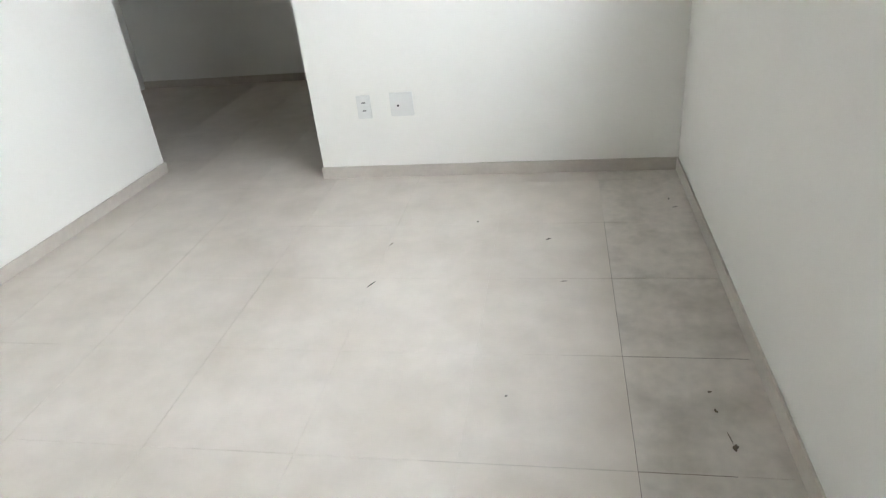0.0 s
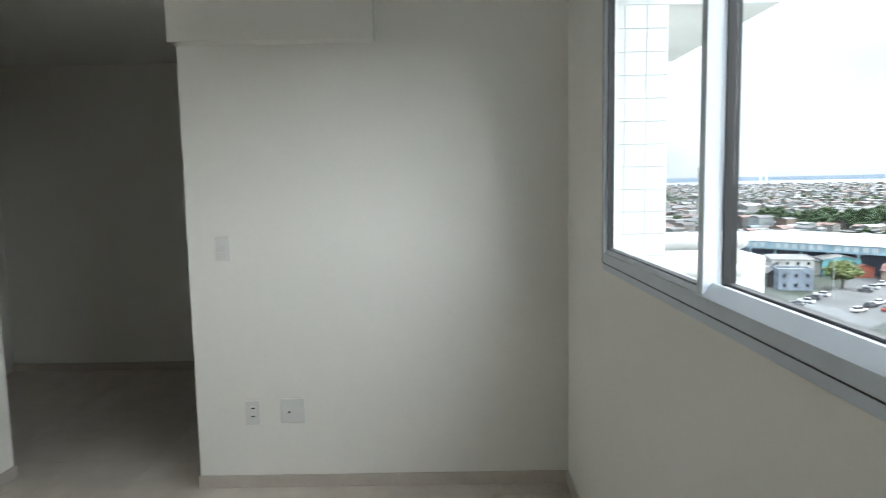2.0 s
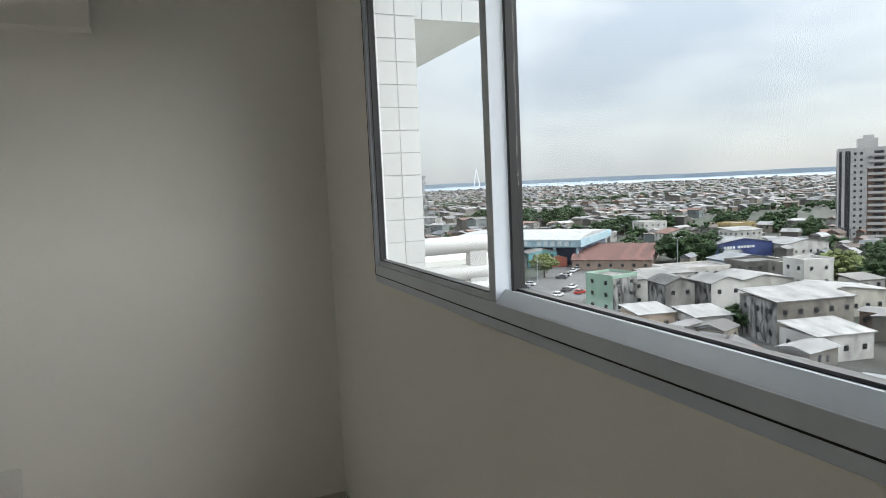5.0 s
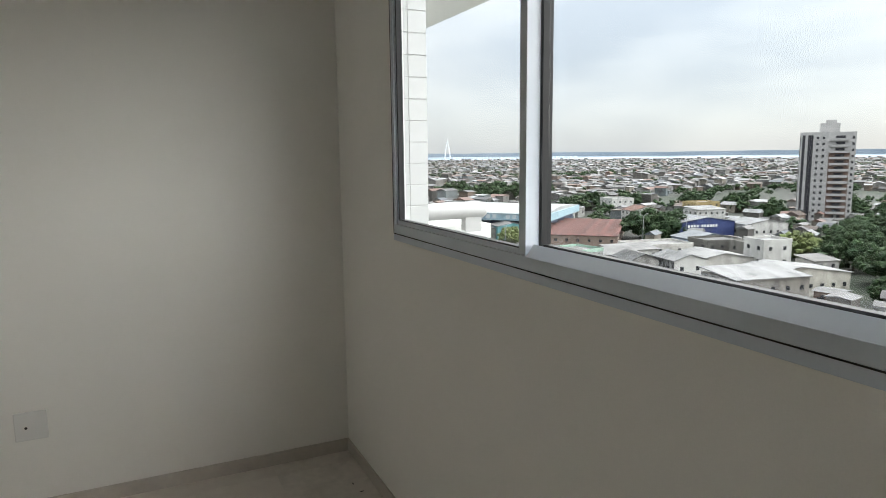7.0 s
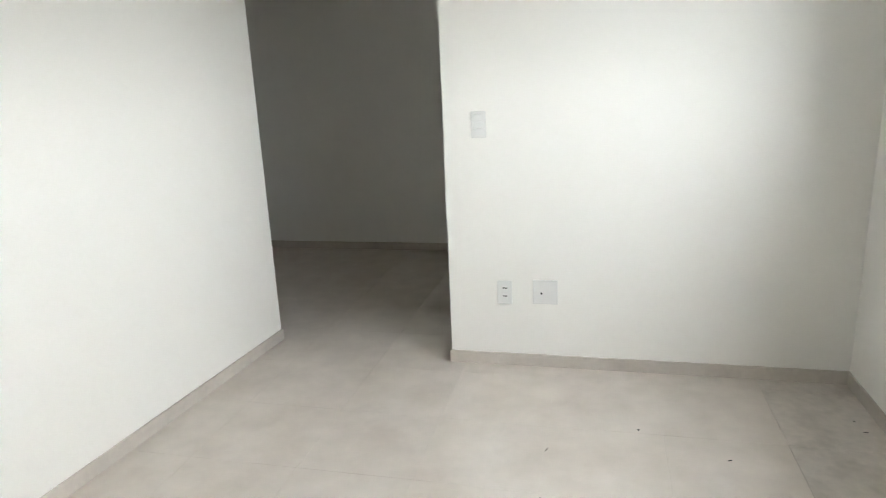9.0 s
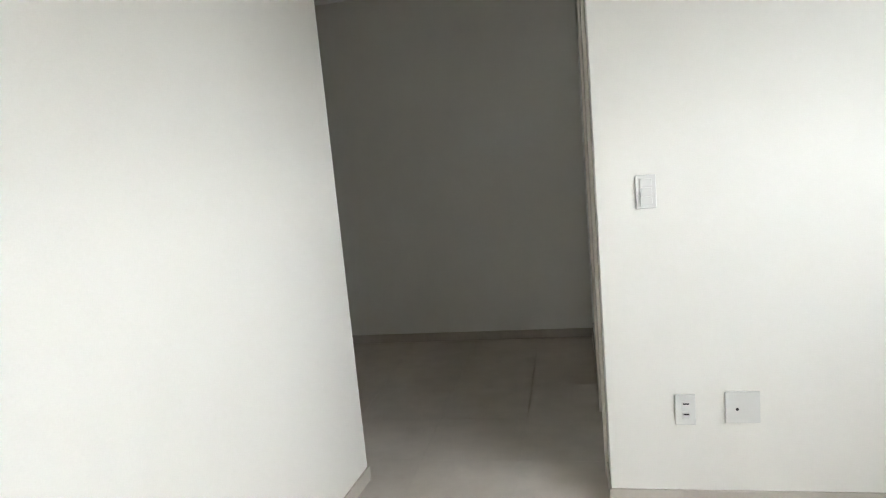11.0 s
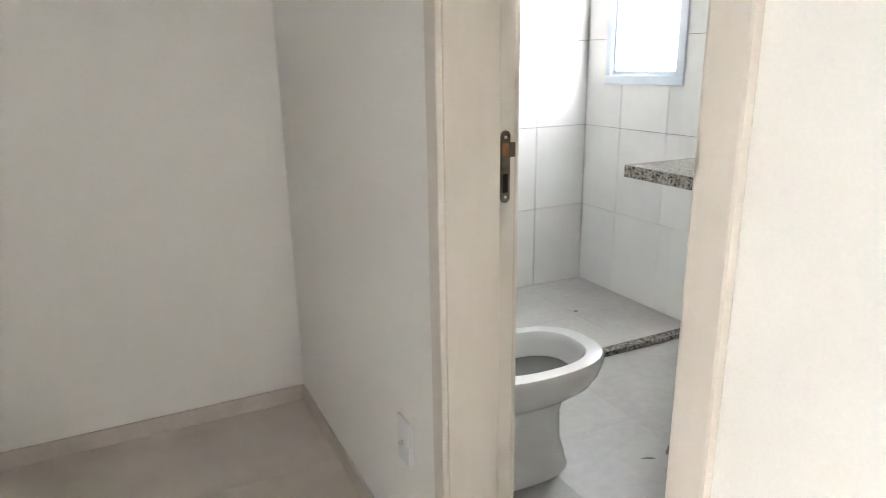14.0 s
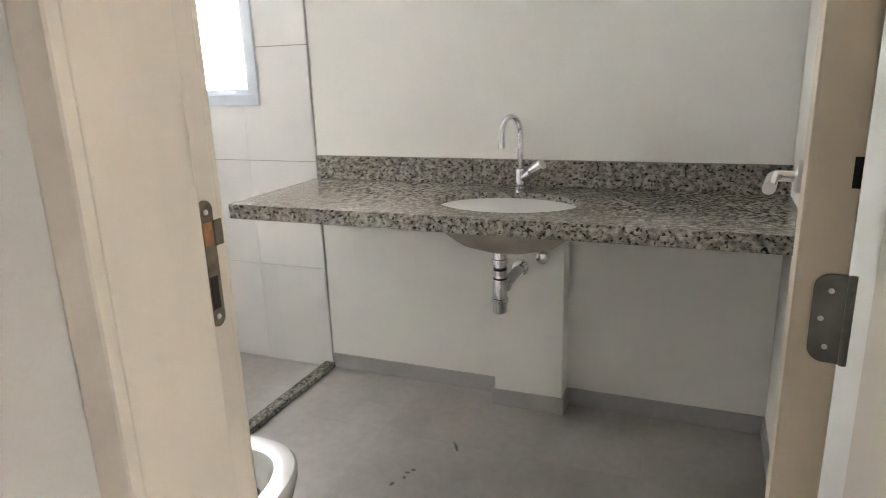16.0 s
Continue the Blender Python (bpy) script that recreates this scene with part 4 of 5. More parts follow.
def tree(x, y, radius, height, mat=None, label="broad dark green tree among the houses", z=None, k=0):
    z = GROUND if z is None else z
    t = holder("tree", pose(x, y, z), label, "tree", group="trees below the window")
    top = height - radius * 0.75
    bm = tube([(0, 0, -0.3), (0.1, 0.05, top * 0.5), (0.0, 0.2, top)], [0.45, 0.32, 0.2], 8)
    for i in range(5):
        a = 2 * math.pi * i / 5 + k
        limb = tube([(0, 0.1, top * 0.6), (math.cos(a) * radius * 0.35, math.sin(a) * radius * 0.35, top * 0.95), (math.cos(a) * radius * 0.65, math.sin(a) * radius * 0.65, top + radius * 0.25)], [0.2, 0.14, 0.05], 6)
        me = bpy.data.meshes.new("limb")
        limb.to_mesh(me)
        limb.free()
        bm.from_mesh(me)
        bpy.data.meshes.remove(me)
    part("trunk", bm, M_BARK, t)
    v, f = CROWNS_FINE[k % 2]
    me = bpy.data.meshes.new("crown")
    ca, sa = math.cos(k * 1.7), math.sin(k * 1.7)
    me.from_pydata([((p[0] * ca - p[1] * sa) * radius, (p[0] * sa + p[1] * ca) * radius, top + p[2] * radius) for p in v], [], f)
    me.materials.append(mat or M_LEAF)
    o = new("crown", me)
    o.parent = t
    return t


def house(x, y, w, d, h, turn, wall_rgb, roof_rgb, roof="gable", rise=1.4, storeys=1, label="low plastered house with a metal roof", grime=0.4, openings=True, name="house", category="house", z=None, mould=""):
    """A house about x, y: w across, d deep, h to the eaves; its front (-y side before the turn) and side carry openings."""
    o = holder(name, pose(x, y, GROUND if z is None else z, 0, 0, turn), label, category, group="market halls" if category == "hall" else "houses below the window")
    mw = solid("house_wall", tuple(c * (0.78 if grime < 0.5 else 0.55) for c in wall_rgb), min(grime * 0.9, 0.7), stretch=(1.1, 1.1, 0.55))
    mr = solid("house_roof", tuple(c * 0.38 for c in roof_rgb), 0.8 if category == "hall" else 0.55, 0.8, stretch=(0.5, 1.6, 1) if roof == "gable" else (1.6, 0.5, 1))
    part("wall", box(-w / 2, w / 2, -d / 2, d / 2, -0.5, h), mw, o)
    if mould == "front":
        part("stained_render", box(-w / 2, w / 2, -d / 2 - 0.03, -d / 2 + 0.05, -0.5, h - 0.15), M_MOULD, o, "black mould on grey render")
    elif mould == "side":
        part("stained_render", box(-w / 2 - 0.03, -w / 2 + 0.05, -d / 2, d / 2, -0.5, h - 0.15), M_MOULD, o, "black mould on grey render")
    e = 0.45
    bm = bmesh.new()
    if roof == "gable":
        zs = h - 0.05
        prof = [(-w / 2 - e, zs), (0, zs + rise), (w / 2 + e, zs), (w / 2 + e, zs + 0.16), (0, zs + rise + 0.18), (-w / 2 - e, zs + 0.16)]
        a = [bm.verts.new((u, -d / 2 - e, q)) for u, q in prof]
        b = [bm.verts.new((u, d / 2 + e, q)) for u, q in prof]
        for i in range(6):
            bm.faces.new((a[i], a[(i + 1) % 6], b[(i + 1) % 6], b[i]))
        bm.faces.new((a[0], a[1], a[4], a[5])), bm.faces.new((a[1], a[2], a[3], a[4]))
        bm.faces.new((b[0], b[5], b[4], b[1])), bm.faces.new((b[1], b[4], b[3], b[2]))
        part("roof", bm, mr, o)
        for q in (-d / 2, d / 2 - 0.15):
            bm = bmesh.new()
            v = [bm.verts.new(p) for p in ((-w / 2, q, h), (w / 2, q, h), (0, q, h + rise * 0.97), (-w / 2, q + 0.15, h), (w / 2, q + 0.15, h), (0, q + 0.15, h + rise * 0.97))]
            for i in ((0, 1, 2), (3, 5, 4), (0, 2, 5, 3), (1, 4, 5, 2)):
                bm.faces.new([v[j] for j in i])
            part("gable", bm, mw, o)
    elif roof == "slope":
        v = [bm.verts.new(p) for p in ((-w / 2 - e, -d / 2 - e, h), (w / 2 + e, -d / 2 - e, h), (w / 2 + e, d / 2 + e, h + rise), (-w / 2 - e, d / 2 + e, h + rise),
                                       (-w / 2 - e, -d / 2 - e, h + 0.18), (w / 2 + e, -d / 2 - e, h + 0.18), (w / 2 + e, d / 2 + e, h + rise + 0.18), (-w / 2 - e, d / 2 + e, h + rise + 0.18))]
        for q in ((3, 2, 1, 0), (4, 5, 6, 7), (0, 1, 5, 4), (1, 2, 6, 5), (2, 3, 7, 6), (3, 0, 4, 7)):
            bm.faces.new([v[i] for i in q])
        part("roof", bm, mr, o)
    else:
        add_box(bm, -w / 2, w / 2, -d / 2, d / 2, h, h + 0.12)
        part("roof", bm, mr, o)
        bm = bmesh.new()
        for b in ((-w / 2 - 0.1, w / 2 + 0.1, -d / 2 - 0.1, -d / 2 + 0.1, h - 0.1, h + 0.8), (-w / 2 - 0.1, w / 2 + 0.1, d / 2 - 0.1, d / 2 + 0.1, h - 0.1, h + 0.8), (-w / 2 - 0.1, -w / 2 + 0.1, -d / 2 + 0.1, d / 2 - 0.1, h - 0.1, h + 0.8), (w / 2 - 0.1, w / 2 + 0.1, -d / 2 + 0.1, d / 2 - 0.1, h - 0.1, h + 0.8)):
            add_box(bm, *b)
        part("parapet", bm, mw, o)
    if openings:
        sh = h / storeys
        for s in range(storeys):
            zc = s * sh + sh * 0.38
            nw = max(2, int(w / 3.2))
            for i in range(nw):
                u = -w / 2 + (i + 0.5) * w / nw
                win = part("window", box(u - 0.5, u + 0.5, -d / 2 - 0.05, -d / 2 + 0.1, zc, zc + 1.05), M_TOWN_DARK, o, "dark window opening")
                part("sill", box(u - 0.6, u + 0.6, -d / 2 - 0.14, -d / 2 - 0.0, zc - 0.14, zc - 0.005), mw, win)
            nd = max(1, int(d / 3.8))
            for i in range(nd):
                u = -d / 2 + (i + 0.5) * d / nd
                part("window", box(-w / 2 - 0.05, -w / 2 + 0.1, u - 0.55, u + 0.55, zc, zc + 1.1), M_TOWN_DARK, o, "dark window opening")
    return o


M_MOULD = material("mouldy_render", (0.30, 0.30, 0.29), 0.9, second=(0.045, 0.045, 0.045), scale=0.55, fine=0.25, fine_scale=2.2, lo=0.38, hi=0.60, stretch=(1.6, 1.6, 0.6))
# houses nearest the window; fronts turned to the south-west
WHITE, GREY, DIRTY = (0.66, 0.65, 0.62), (0.42, 0.41, 0.39), (0.36, 0.33, 0.29)
T = -12
house(107.6, 140.4, 9, 10, 9.5, 8, (0.36, 0.52, 0.42), GREY, "flat", storeys=3, label="mint-green house with a grimy flat roof", grime=0.25, mould="front")
house(120, 143, 16, 9, 7.5, T, WHITE, (0.45, 0.44, 0.43), "slope", 0.8, 2, "white two-storey building with a grey roof")
house(136, 152, 15, 9, 6.5, T, WHITE, (0.50, 0.49, 0.48), "slope", 0.7, 2, "white two-storey building with a grey roof")
house(116, 127, 8, 9, 8.5, T, (0.50, 0.48, 0.45), (0.17, 0.17, 0.17), "gable", 1.6, 2, "stained white house with a dark roof", 0.6, mould="side")
house(126, 122, 9, 10, 8.5, T, WHITE, (0.46, 0.46, 0.46), "gable", 1.5, 2, "white two-storey house with a grey roof", 0.15, mould="side")
house(100, 117, 9, 9, 4.5, T, (0.52, 0.40, 0.30), (0.72, 0.72, 0.71), "slope", 0.8, 1, "beige house with a pale metal roof")
house(108, 108, 9, 9, 4.5, T, WHITE, (0.70, 0.70, 0.69), "slope", 0.8, 1, "white house with a pale metal roof")
house(121, 95, 18, 12, 9.0, T, DIRTY, (0.66, 0.66, 0.66), "slope", 0.9, 2, "bare concrete building with a pale metal roof", 0.6, mould="side")
house(113, 82, 12, 10, 5, T, WHITE, (0.74, 0.74, 0.73), "slope", 0.9, 1, "white house with a pale metal roof")
house(146, 130, 22, 13, 6.0, T, (0.60, 0.58, 0.54), (0.62, 0.62, 0.61), "gable", 2.0, 1, "long shed with a pale metal roof")
house(146, 107, 30, 12, 5.5, T, (0.60, 0.57, 0.50), (0.68, 0.68, 0.67), "gable", 2.0, 1, "long shed with a pale metal roof")
house(158, 121, 9, 8, 11, T, (0.62, 0.61, 0.58), (0.66, 0.66, 0.65), "flat", 1, 3, "white three-storey house with small windows", 0.35)
house(168, 113, 8, 7, 6, T, WHITE, GREY, "slope", 0.8, 2, "white two-storey building with a grey roof")
house(152, 158, 20, 12, 6, T, (0.64, 0.62, 0.58), (0.60, 0.59, 0.57), "flat", 1, 2, "wide white building with a flat roof")
house(174, 153, 14, 11, 6.5, T, (0.25, 0.24, 0.22), (0.30, 0.30, 0.29), "flat", 1, 2, "weathered concrete building with a flat roof", 0.6)
house(176, 139, 12, 10, 7, T, (0.40, 0.38, 0.34), (0.46, 0.45, 0.44), "flat", 1, 2, "weathered concrete building with a flat roof", 0.5)
house(186, 170, 18, 12, 5, T, (0.30, 0.36, 0.44), (0.46, 0.50, 0.54), "gable", 1.8, 1, "workshop with a blue-grey metal roof")
shop = house(214, 200, 26, 16, 7, T, (0.045, 0.07, 0.22), (0.50, 0.52, 0.55), "gable", 2.0, 1, "blue-fronted shop with a grey metal roof", openings=False)
for i, u in enumerate((-9.0, -7.6, -6.4, -5.0, -2.8, -1.6, -0.2, 1.2, 2.4, 3.8)):      # sign too small to read, as plain bars
    part("letter_bar", box(u, u + 0.8, -8.25, -8.0, 5.0, 6.0), M_PLATE, shop, "white sign lettering")
house(236, 188, 20, 14, 6, T, WHITE, (0.55, 0.56, 0.57), "gable", 1.8, 1, "long shed with a pale metal roof")
house(222, 232, 16, 12, 5, T, (0.60, 0.52, 0.40), (0.34, 0.14, 0.09), "gable", 2.2, 1, "plastered house with a rust-red tiled roof")
house(240, 262, 16, 12, 6, T, WHITE, (0.34, 0.15, 0.10), "gable", 2.2, 2, "white house with a rust-red tiled roof")
house(262, 240, 16, 12, 7, T, WHITE, (0.62, 0.62, 0.61), "slope", 1.0, 2, "white two-storey building with a pale roof")
house(283, 262, 15, 12, 8, T, (0.55, 0.42, 0.20), (0.55, 0.54, 0.52), "flat", 1, 3, "ochre three-storey building with a flat roof")
house(256, 300, 14, 14, 9, T, WHITE, (0.60, 0.60, 0.58), "flat", 1, 3, "white building with a small roof tower")
house(141, 233, 12, 10, 6, T, (0.16, 0.42, 0.46), (0.44, 0.43, 0.42), "gable", 1.5, 2, "turquoise house with a grey roof", 0.2)
house(133, 237, 12, 9, 5, T, (0.55, 0.53, 0.48), (0.30, 0.29, 0.28), "slope", 0.8, 1)
house(125, 236, 14, 10, 6, T, WHITE, (0.55, 0.54, 0.53), "slope", 0.8, 2, "white two-storey building with a grey roof")
house(110, 205, 10, 8, 6, T, (0.28, 0.33, 0.40), (0.50, 0.50, 0.50), "flat", 1, 2, "blue-painted building with a flat roof")
house(146, 226, 6, 4, 3.6, T, (0.45, 0.12, 0.08), (0.40, 0.16, 0.10), "gable", 1.0, 1, "red-painted kiosk with a red roof", openings=False)


def roof_field():
    """Low market halls side by side under worn red roofs."""
    for i in range(5):
        house(158 + i * 7.4, 206 + i * 7.7, 10.4, 30, 4.0, 46, (0.36, 0.27, 0.22), (0.40, 0.17, 0.14), "gable", 1.9, 1, "low market hall with a worn red tiled roof", 0.4, name="market_hall", category="hall")


roof_field()


def gym():
    g = holder("sports_hall", pose(154.8, 261.7, GROUND, 0, 0, -50), "large open-sided sports hall with a pale vaulted roof", "hall")
    W_, D_, H_ = 60, 55, 7.6
    mw, mb = solid("hall_blue", (0.27, 0.40, 0.46), 0.3), solid("hall_shade", (0.05, 0.07, 0.12), 0.3)
    bm = bmesh.new()
    prof = [(-D_ / 2 - 1, H_ + 3.2)] + [(-D_ / 2 + D_ * i / 10, H_ + 3.4 + 1.6 * math.sin(math.pi * i / 10)) for i in range(11)] + [(D_ / 2 + 1, H_ + 3.2)]
    a = [bm.verts.new((-W_ / 2, v, q)) for v, q in prof]
    b = [bm.verts.new((W_ / 2, v, q)) for v, q in prof]
    for i in range(len(prof) - 1):
        bm.faces.new((a[i], a[i + 1], b[i + 1], b[i]))
    bm.faces.new(a), bm.faces.new(b[::-1])
    part("roof", bm, solid("hall_roof", (0.34, 0.35, 0.35), 0.4, 0.8), g, "pale metal roof")
    part("fascia", box(-W_ / 2, W_ / 2, -D_ / 2 - 0.6, -D_ / 2, H_ + 0.2, H_ + 3.3), mw, g, "pale blue fascia")
    part("fascia", box(W_ / 2, W_ / 2 + 0.6, -D_ / 2, D_ / 2, H_ + 0.2, H_ + 3.3), mw, g, "pale blue fascia")
    # the shade inside the open sides is put into this wall's dark colour
    part("wall", box(-W_ / 2 + 2, W_ / 2 - 2, -D_ / 2 + 4, D_ / 2 - 2, -0.5, H_ + 2.0), mb, g, "hall wall with the shade in its dark colour")
    for i in range(7):
        u = -W_ / 2 + 1 + i * (W_ - 2) / 6
        part("post", box(u - 0.4, u + 0.4, -D_ / 2, -D_ / 2 + 0.8, -0.5, H_ + 0.2), mw, g)
    for i in range(17):     # lettering too small to read, as plain bars
        if i in (4, 11):
            continue
        u = -W_ / 2 + 6 + i * 3.0
        part("letter_bar", box(u, u + 1.7, -D_ / 2 - 0.75, -D_ / 2 - 0.6, H_ + 0.9, H_ + 2.7), solid("letter_white", (0.5, 0.54, 0.56), 0.2) if i == 0 else bpy.data.materials["letter_white"], g)


gym()


def tower():
    t = holder("apartment_tower", pose(322, 218, GROUND, 0, 0, -52), "white and terracotta apartment tower with balconies", "tower")
    mw, mt, md = solid("tower_white", (0.42, 0.41, 0.40), 0.15), solid("tower_terracotta", (0.16, 0.105, 0.085), 0.2), solid("tower_dark", (0.03, 0.03, 0.036), 0.3)
    H_ = 45
    part("wall", box(-12, 12, -9, 9, -0.5, H_), mw, t)
    part("recess", box(-8.9, -6.6, -9.12, -8.9, -0.5, H_ - 1.5), md, t, "dark vertical window strip")
    part("recess", box(-11.4, -10.2, -9.12, -8.9, -0.5, H_ - 1.5), md, t, "dark vertical window strip")
    part("side_strip", box(-12.12, -11.9, -4, 2, -0.5, H_ - 1.5), md, t, "dark vertical window strip")
    part("bay", box(0.5, 9.5, -9.3, -8.9, 0, H_ - 10), mt, t, "terracotta bay behind the balconies")
    part("roof", box(-3.5, 5, -5, 5, H_, H_ + 4.5), mw, t, "white plant room on the roof")
    part("roof_tank", box(-1.0, 3.5, -3, 3, H_ + 4.5, H_ + 6.2), mw, t)
    for i in range(14):
        z = 1.0 + i * 3.05
        b = part("balcony", box(0.8, 9.2, -10.4, -9.2, z, z + 1.15), mw, t)
        part("opening", box(3.2, 7.2, -9.42, -9.25, z + 1.25, z + 2.5), md, b, "dark opening behind the balcony")
        for u in (-5.2, -2.6):
            part("window", box(u, u + 1.1, -9.08, -8.9, z + 0.9, z + 2.1), md, t, "dark window")
        part("window", box(10.3, 11.3, -9.08, -8.9, z + 0.9, z + 2.1), md, t, "dark window")


tower()


def bridge():
    b = holder("river_bridge", pose(0, 0, 0), "long pale cable-stayed bridge far across the river", "bridge")
    mc = solid("bridge_concrete", (0.80, 0.82, 0.84), 0.1)

    def P(az, r=2700.0):
        return (r * math.sin(radians(az)), r * math.cos(radians(az)))
    zd = -7.0
    x0, y0 = P(23.0)
    x1, y1 = P(37.0)
    ang = math.degrees(math.atan2(y1 - y0, x1 - x0))
    Ln = math.hypot(x1 - x0, y1 - y0)
    part("deck", box(0, Ln, -6, 6, zd - 1.6, zd), mc, b, m=pose(x0, y0, 0, 0, 0, ang))
    for i in range(22):
        u = Ln * (0.24 + 0.74 * i / 21)
        part("pier", box(u - 3.4, u + 3.4, -3, 3, GROUND + 8, zd - 1.5), mc, b, m=pose(x0, y0, 0, 0, 0, ang))
    u = Ln * 0.2
    for sgn in (-1, 1):
        part("pylon_leg", tube([(u + sgn * 13, 0, GROUND + 8), (u + sgn * 9, 0, 12), (u, 0, 64)], [2.0, 1.7, 1.2], 8), mc, b, m=pose(x0, y0, 0, 0, 0, ang))


bridge()


def mast():
    m = holder("radio_mast", pose(206, 532, GROUND), "tall grey lattice radio mast", "mast")
    mm = solid("mast_steel", (0.35, 0.36, 0.37), 0.2)
    H_ = 45
    for sx, sy in ((-1, -1), (1, -1), (1, 1), (-1, 1)):
        part("leg", tube([(sx * 1.8, sy * 1.8, -0.5), (sx * 0.7, sy * 0.7, H_)], 0.22, 6), mm, m)
    for i in range(9):
        z = 2 + i * 4.8
        k = 1.8 - 1.1 * z / H_
        k2 = 1.8 - 1.1 * (z + 4.8) / H_
        part("brace", tube([(-k, -k, z), (k2, -k2, min(z + 4.8, H_))], 0.16, 5), mm, m)
        part("brace", tube([(-k, k, z), (-k2, -k2, min(z + 4.8, H_))], 0.16, 5), mm, m)
    for z in (38, 43):
        part("antenna_ring", box(-1.7, 1.7, -1.7, 1.7, z, z + 1.6), mm, m)


mast()

# road with parked cars
bm = bmesh.new()
line = [(52, 128), (88, 156), (118, 180), (142, 204), (158, 226)]
left, right = [], []
for i, p in enumerate(line):
    q0, q1 = Vector(line[max(i - 1, 0)]), Vector(line[min(i + 1, len(line) - 1)])
    n2 = Vector((-(q1 - q0).y, (q1 - q0).x)).normalized() * 13
    left.append(bm.verts.new((p[0] + n2.x, p[1] + n2.y, GROUND + 0.06)))
    right.append(bm.verts.new((p[0] - n2.x, p[1] - n2.y, GROUND + 0.06)))
for i in range(len(line) - 1):
    bm.faces.new((right[i], right[i + 1], left[i + 1], left[i]))
thing("road", bm, M_ROAD, "worn grey asphalt street", "road", "structure")

M_TYRE = material("tyre", (0.02, 0.02, 0.02), 0.9)


def car(x, y, turn, rgb, label):
    c = holder("car", pose(x, y, GROUND + 0.07, 0, 0, turn), label, "car", group="parked cars")
    mc = solid("car_paint", rgb, 0.05, 0.25)
    bm = box(-2.1, 2.1, -0.85, 0.85, 0.3, 0.95, 0.12)
    part("body", bm, mc, c)
    bm = bmesh.new()
    v = [bm.verts.new(p) for p in ((-1.6, -0.8, 0.9), (1.1, -0.8, 0.9), (1.1, 0.8, 0.9), (-1.6, 0.8, 0.9), (-1.2, -0.65, 1.45), (0.4, -0.65, 1.45), (0.4, 0.65, 1.45), (-1.2, 0.65, 1.45))]
    for q in ((4, 5, 6, 7), (0, 1, 5, 4), (1, 2, 6, 5), (2, 3, 7, 6), (3, 0, 4, 7)):
        bm.faces.new([v[i] for i in q])
    part("cabin_glass", bm, M_TOWN_DARK, c, "dark car windows")
    part("roof", box(-1.15, 0.35, -0.63, 0.63, 1.44, 1.5, 0.02), mc, c)
    for u in (-1.3, 1.3):
        for w in (-0.82, 0.82):
            part("wheel", tube([(u, w - 0.1, 0.3), (u, w + 0.1, 0.3)], 0.31, 14), M_TYRE, c)


WHITE_CAR = "white parked car on the street"
car(119, 176, 30, (0.75, 0.75, 0.75), WHITE_CAR)
car(107, 166, 20, (0.75, 0.75, 0.75), WHITE_CAR)
car(114, 172, 25, (0.05, 0.05, 0.06), "dark parked car on the street")
car(141, 208, 40, (0.7, 0.7, 0.72), WHITE_CAR)
car(145, 211, 40, (0.55, 0.56, 0.58), "silver parked car on the street")
for cx_, cy_ in ((96, 176), (101, 180), (106, 185), (111, 190), (128, 196), (133, 201)):
    car(cx_, cy_, 128, (0.62, 0.62, 0.63) if cx_ % 2 else (0.10, 0.10, 0.11), "silver parked car on the street" if cx_ % 2 else "dark parked car on the street")
car(115, 166, 20, (0.45, 0.06, 0.05), "red parked car on the street")

tree(192, 203, 12, 13, k=0)
tree(203, 203, 9, 11, k=1)
tree(116, 103, 5, 7, k=2)
tree(125, 203, 5.5, 9, M_LEAF_LIGHT, "sparse yellow-green tree by the street", k=3)
for i, (x, y, r, h) in enumerate(((178, 98, 9, 11), (192, 118, 10, 12), (172, 84, 10, 11), (205, 104, 11, 13), (190, 80, 9, 10), (214, 132, 10, 12), (228, 112, 10, 12), (236, 146, 9, 11), (252, 128, 10, 12), (200, 142, 8, 9),
                                  (156, 84, 6, 7), (222, 92, 10, 12), (262, 156, 10, 11), (285, 150, 10, 12), (240, 320, 9, 11), (262, 330, 10, 12), (290, 330, 9, 11), (246, 440, 13, 14), (262, 452, 14, 15), (280, 444, 13, 14),
                                  (300, 450, 14, 15), (236, 470, 13, 15), (316, 300, 9, 11), (336, 284, 9, 11), (300, 232, 9, 10), (356, 226, 10, 12), (340, 190, 10, 12), (318, 176, 10, 12))):
    tree(x, y, r, h, M_LEAF_LIGHT if i in (2, 9) else None, "rounded yellow-green tree beside the houses" if i in (2, 9) else "broad dark green tree among the houses", k=i)


def street_lamp(x, y, turn):
    l = holder("street_lamp", pose(x, y, GROUND, 0, 0, turn), "tall grey double-armed street lamp", "street lamp", group="street lamps")
    mm = bpy.data.materials["mast_steel"]
    part("pole", tube([(0, 0, 0), (0, 0, 11)], [0.16, 0.09], 8), mm, l)
    for s in (-1, 1):
        part("arm", tube([(0, 0, 11), (s * 0.8, 0, 11.8), (s * 2.4, 0, 12.1)], 0.08, 6), mm, l)
        part("lamp_head", box(s * 2.9 - 0.6, s * 2.9 + 0.6, -0.2, 0.2, 12.0, 12.2), mm, l)


street_lamp(176, 190, 20)
street_lamp(186, 178, 20)
street_lamp(112, 186, 30)

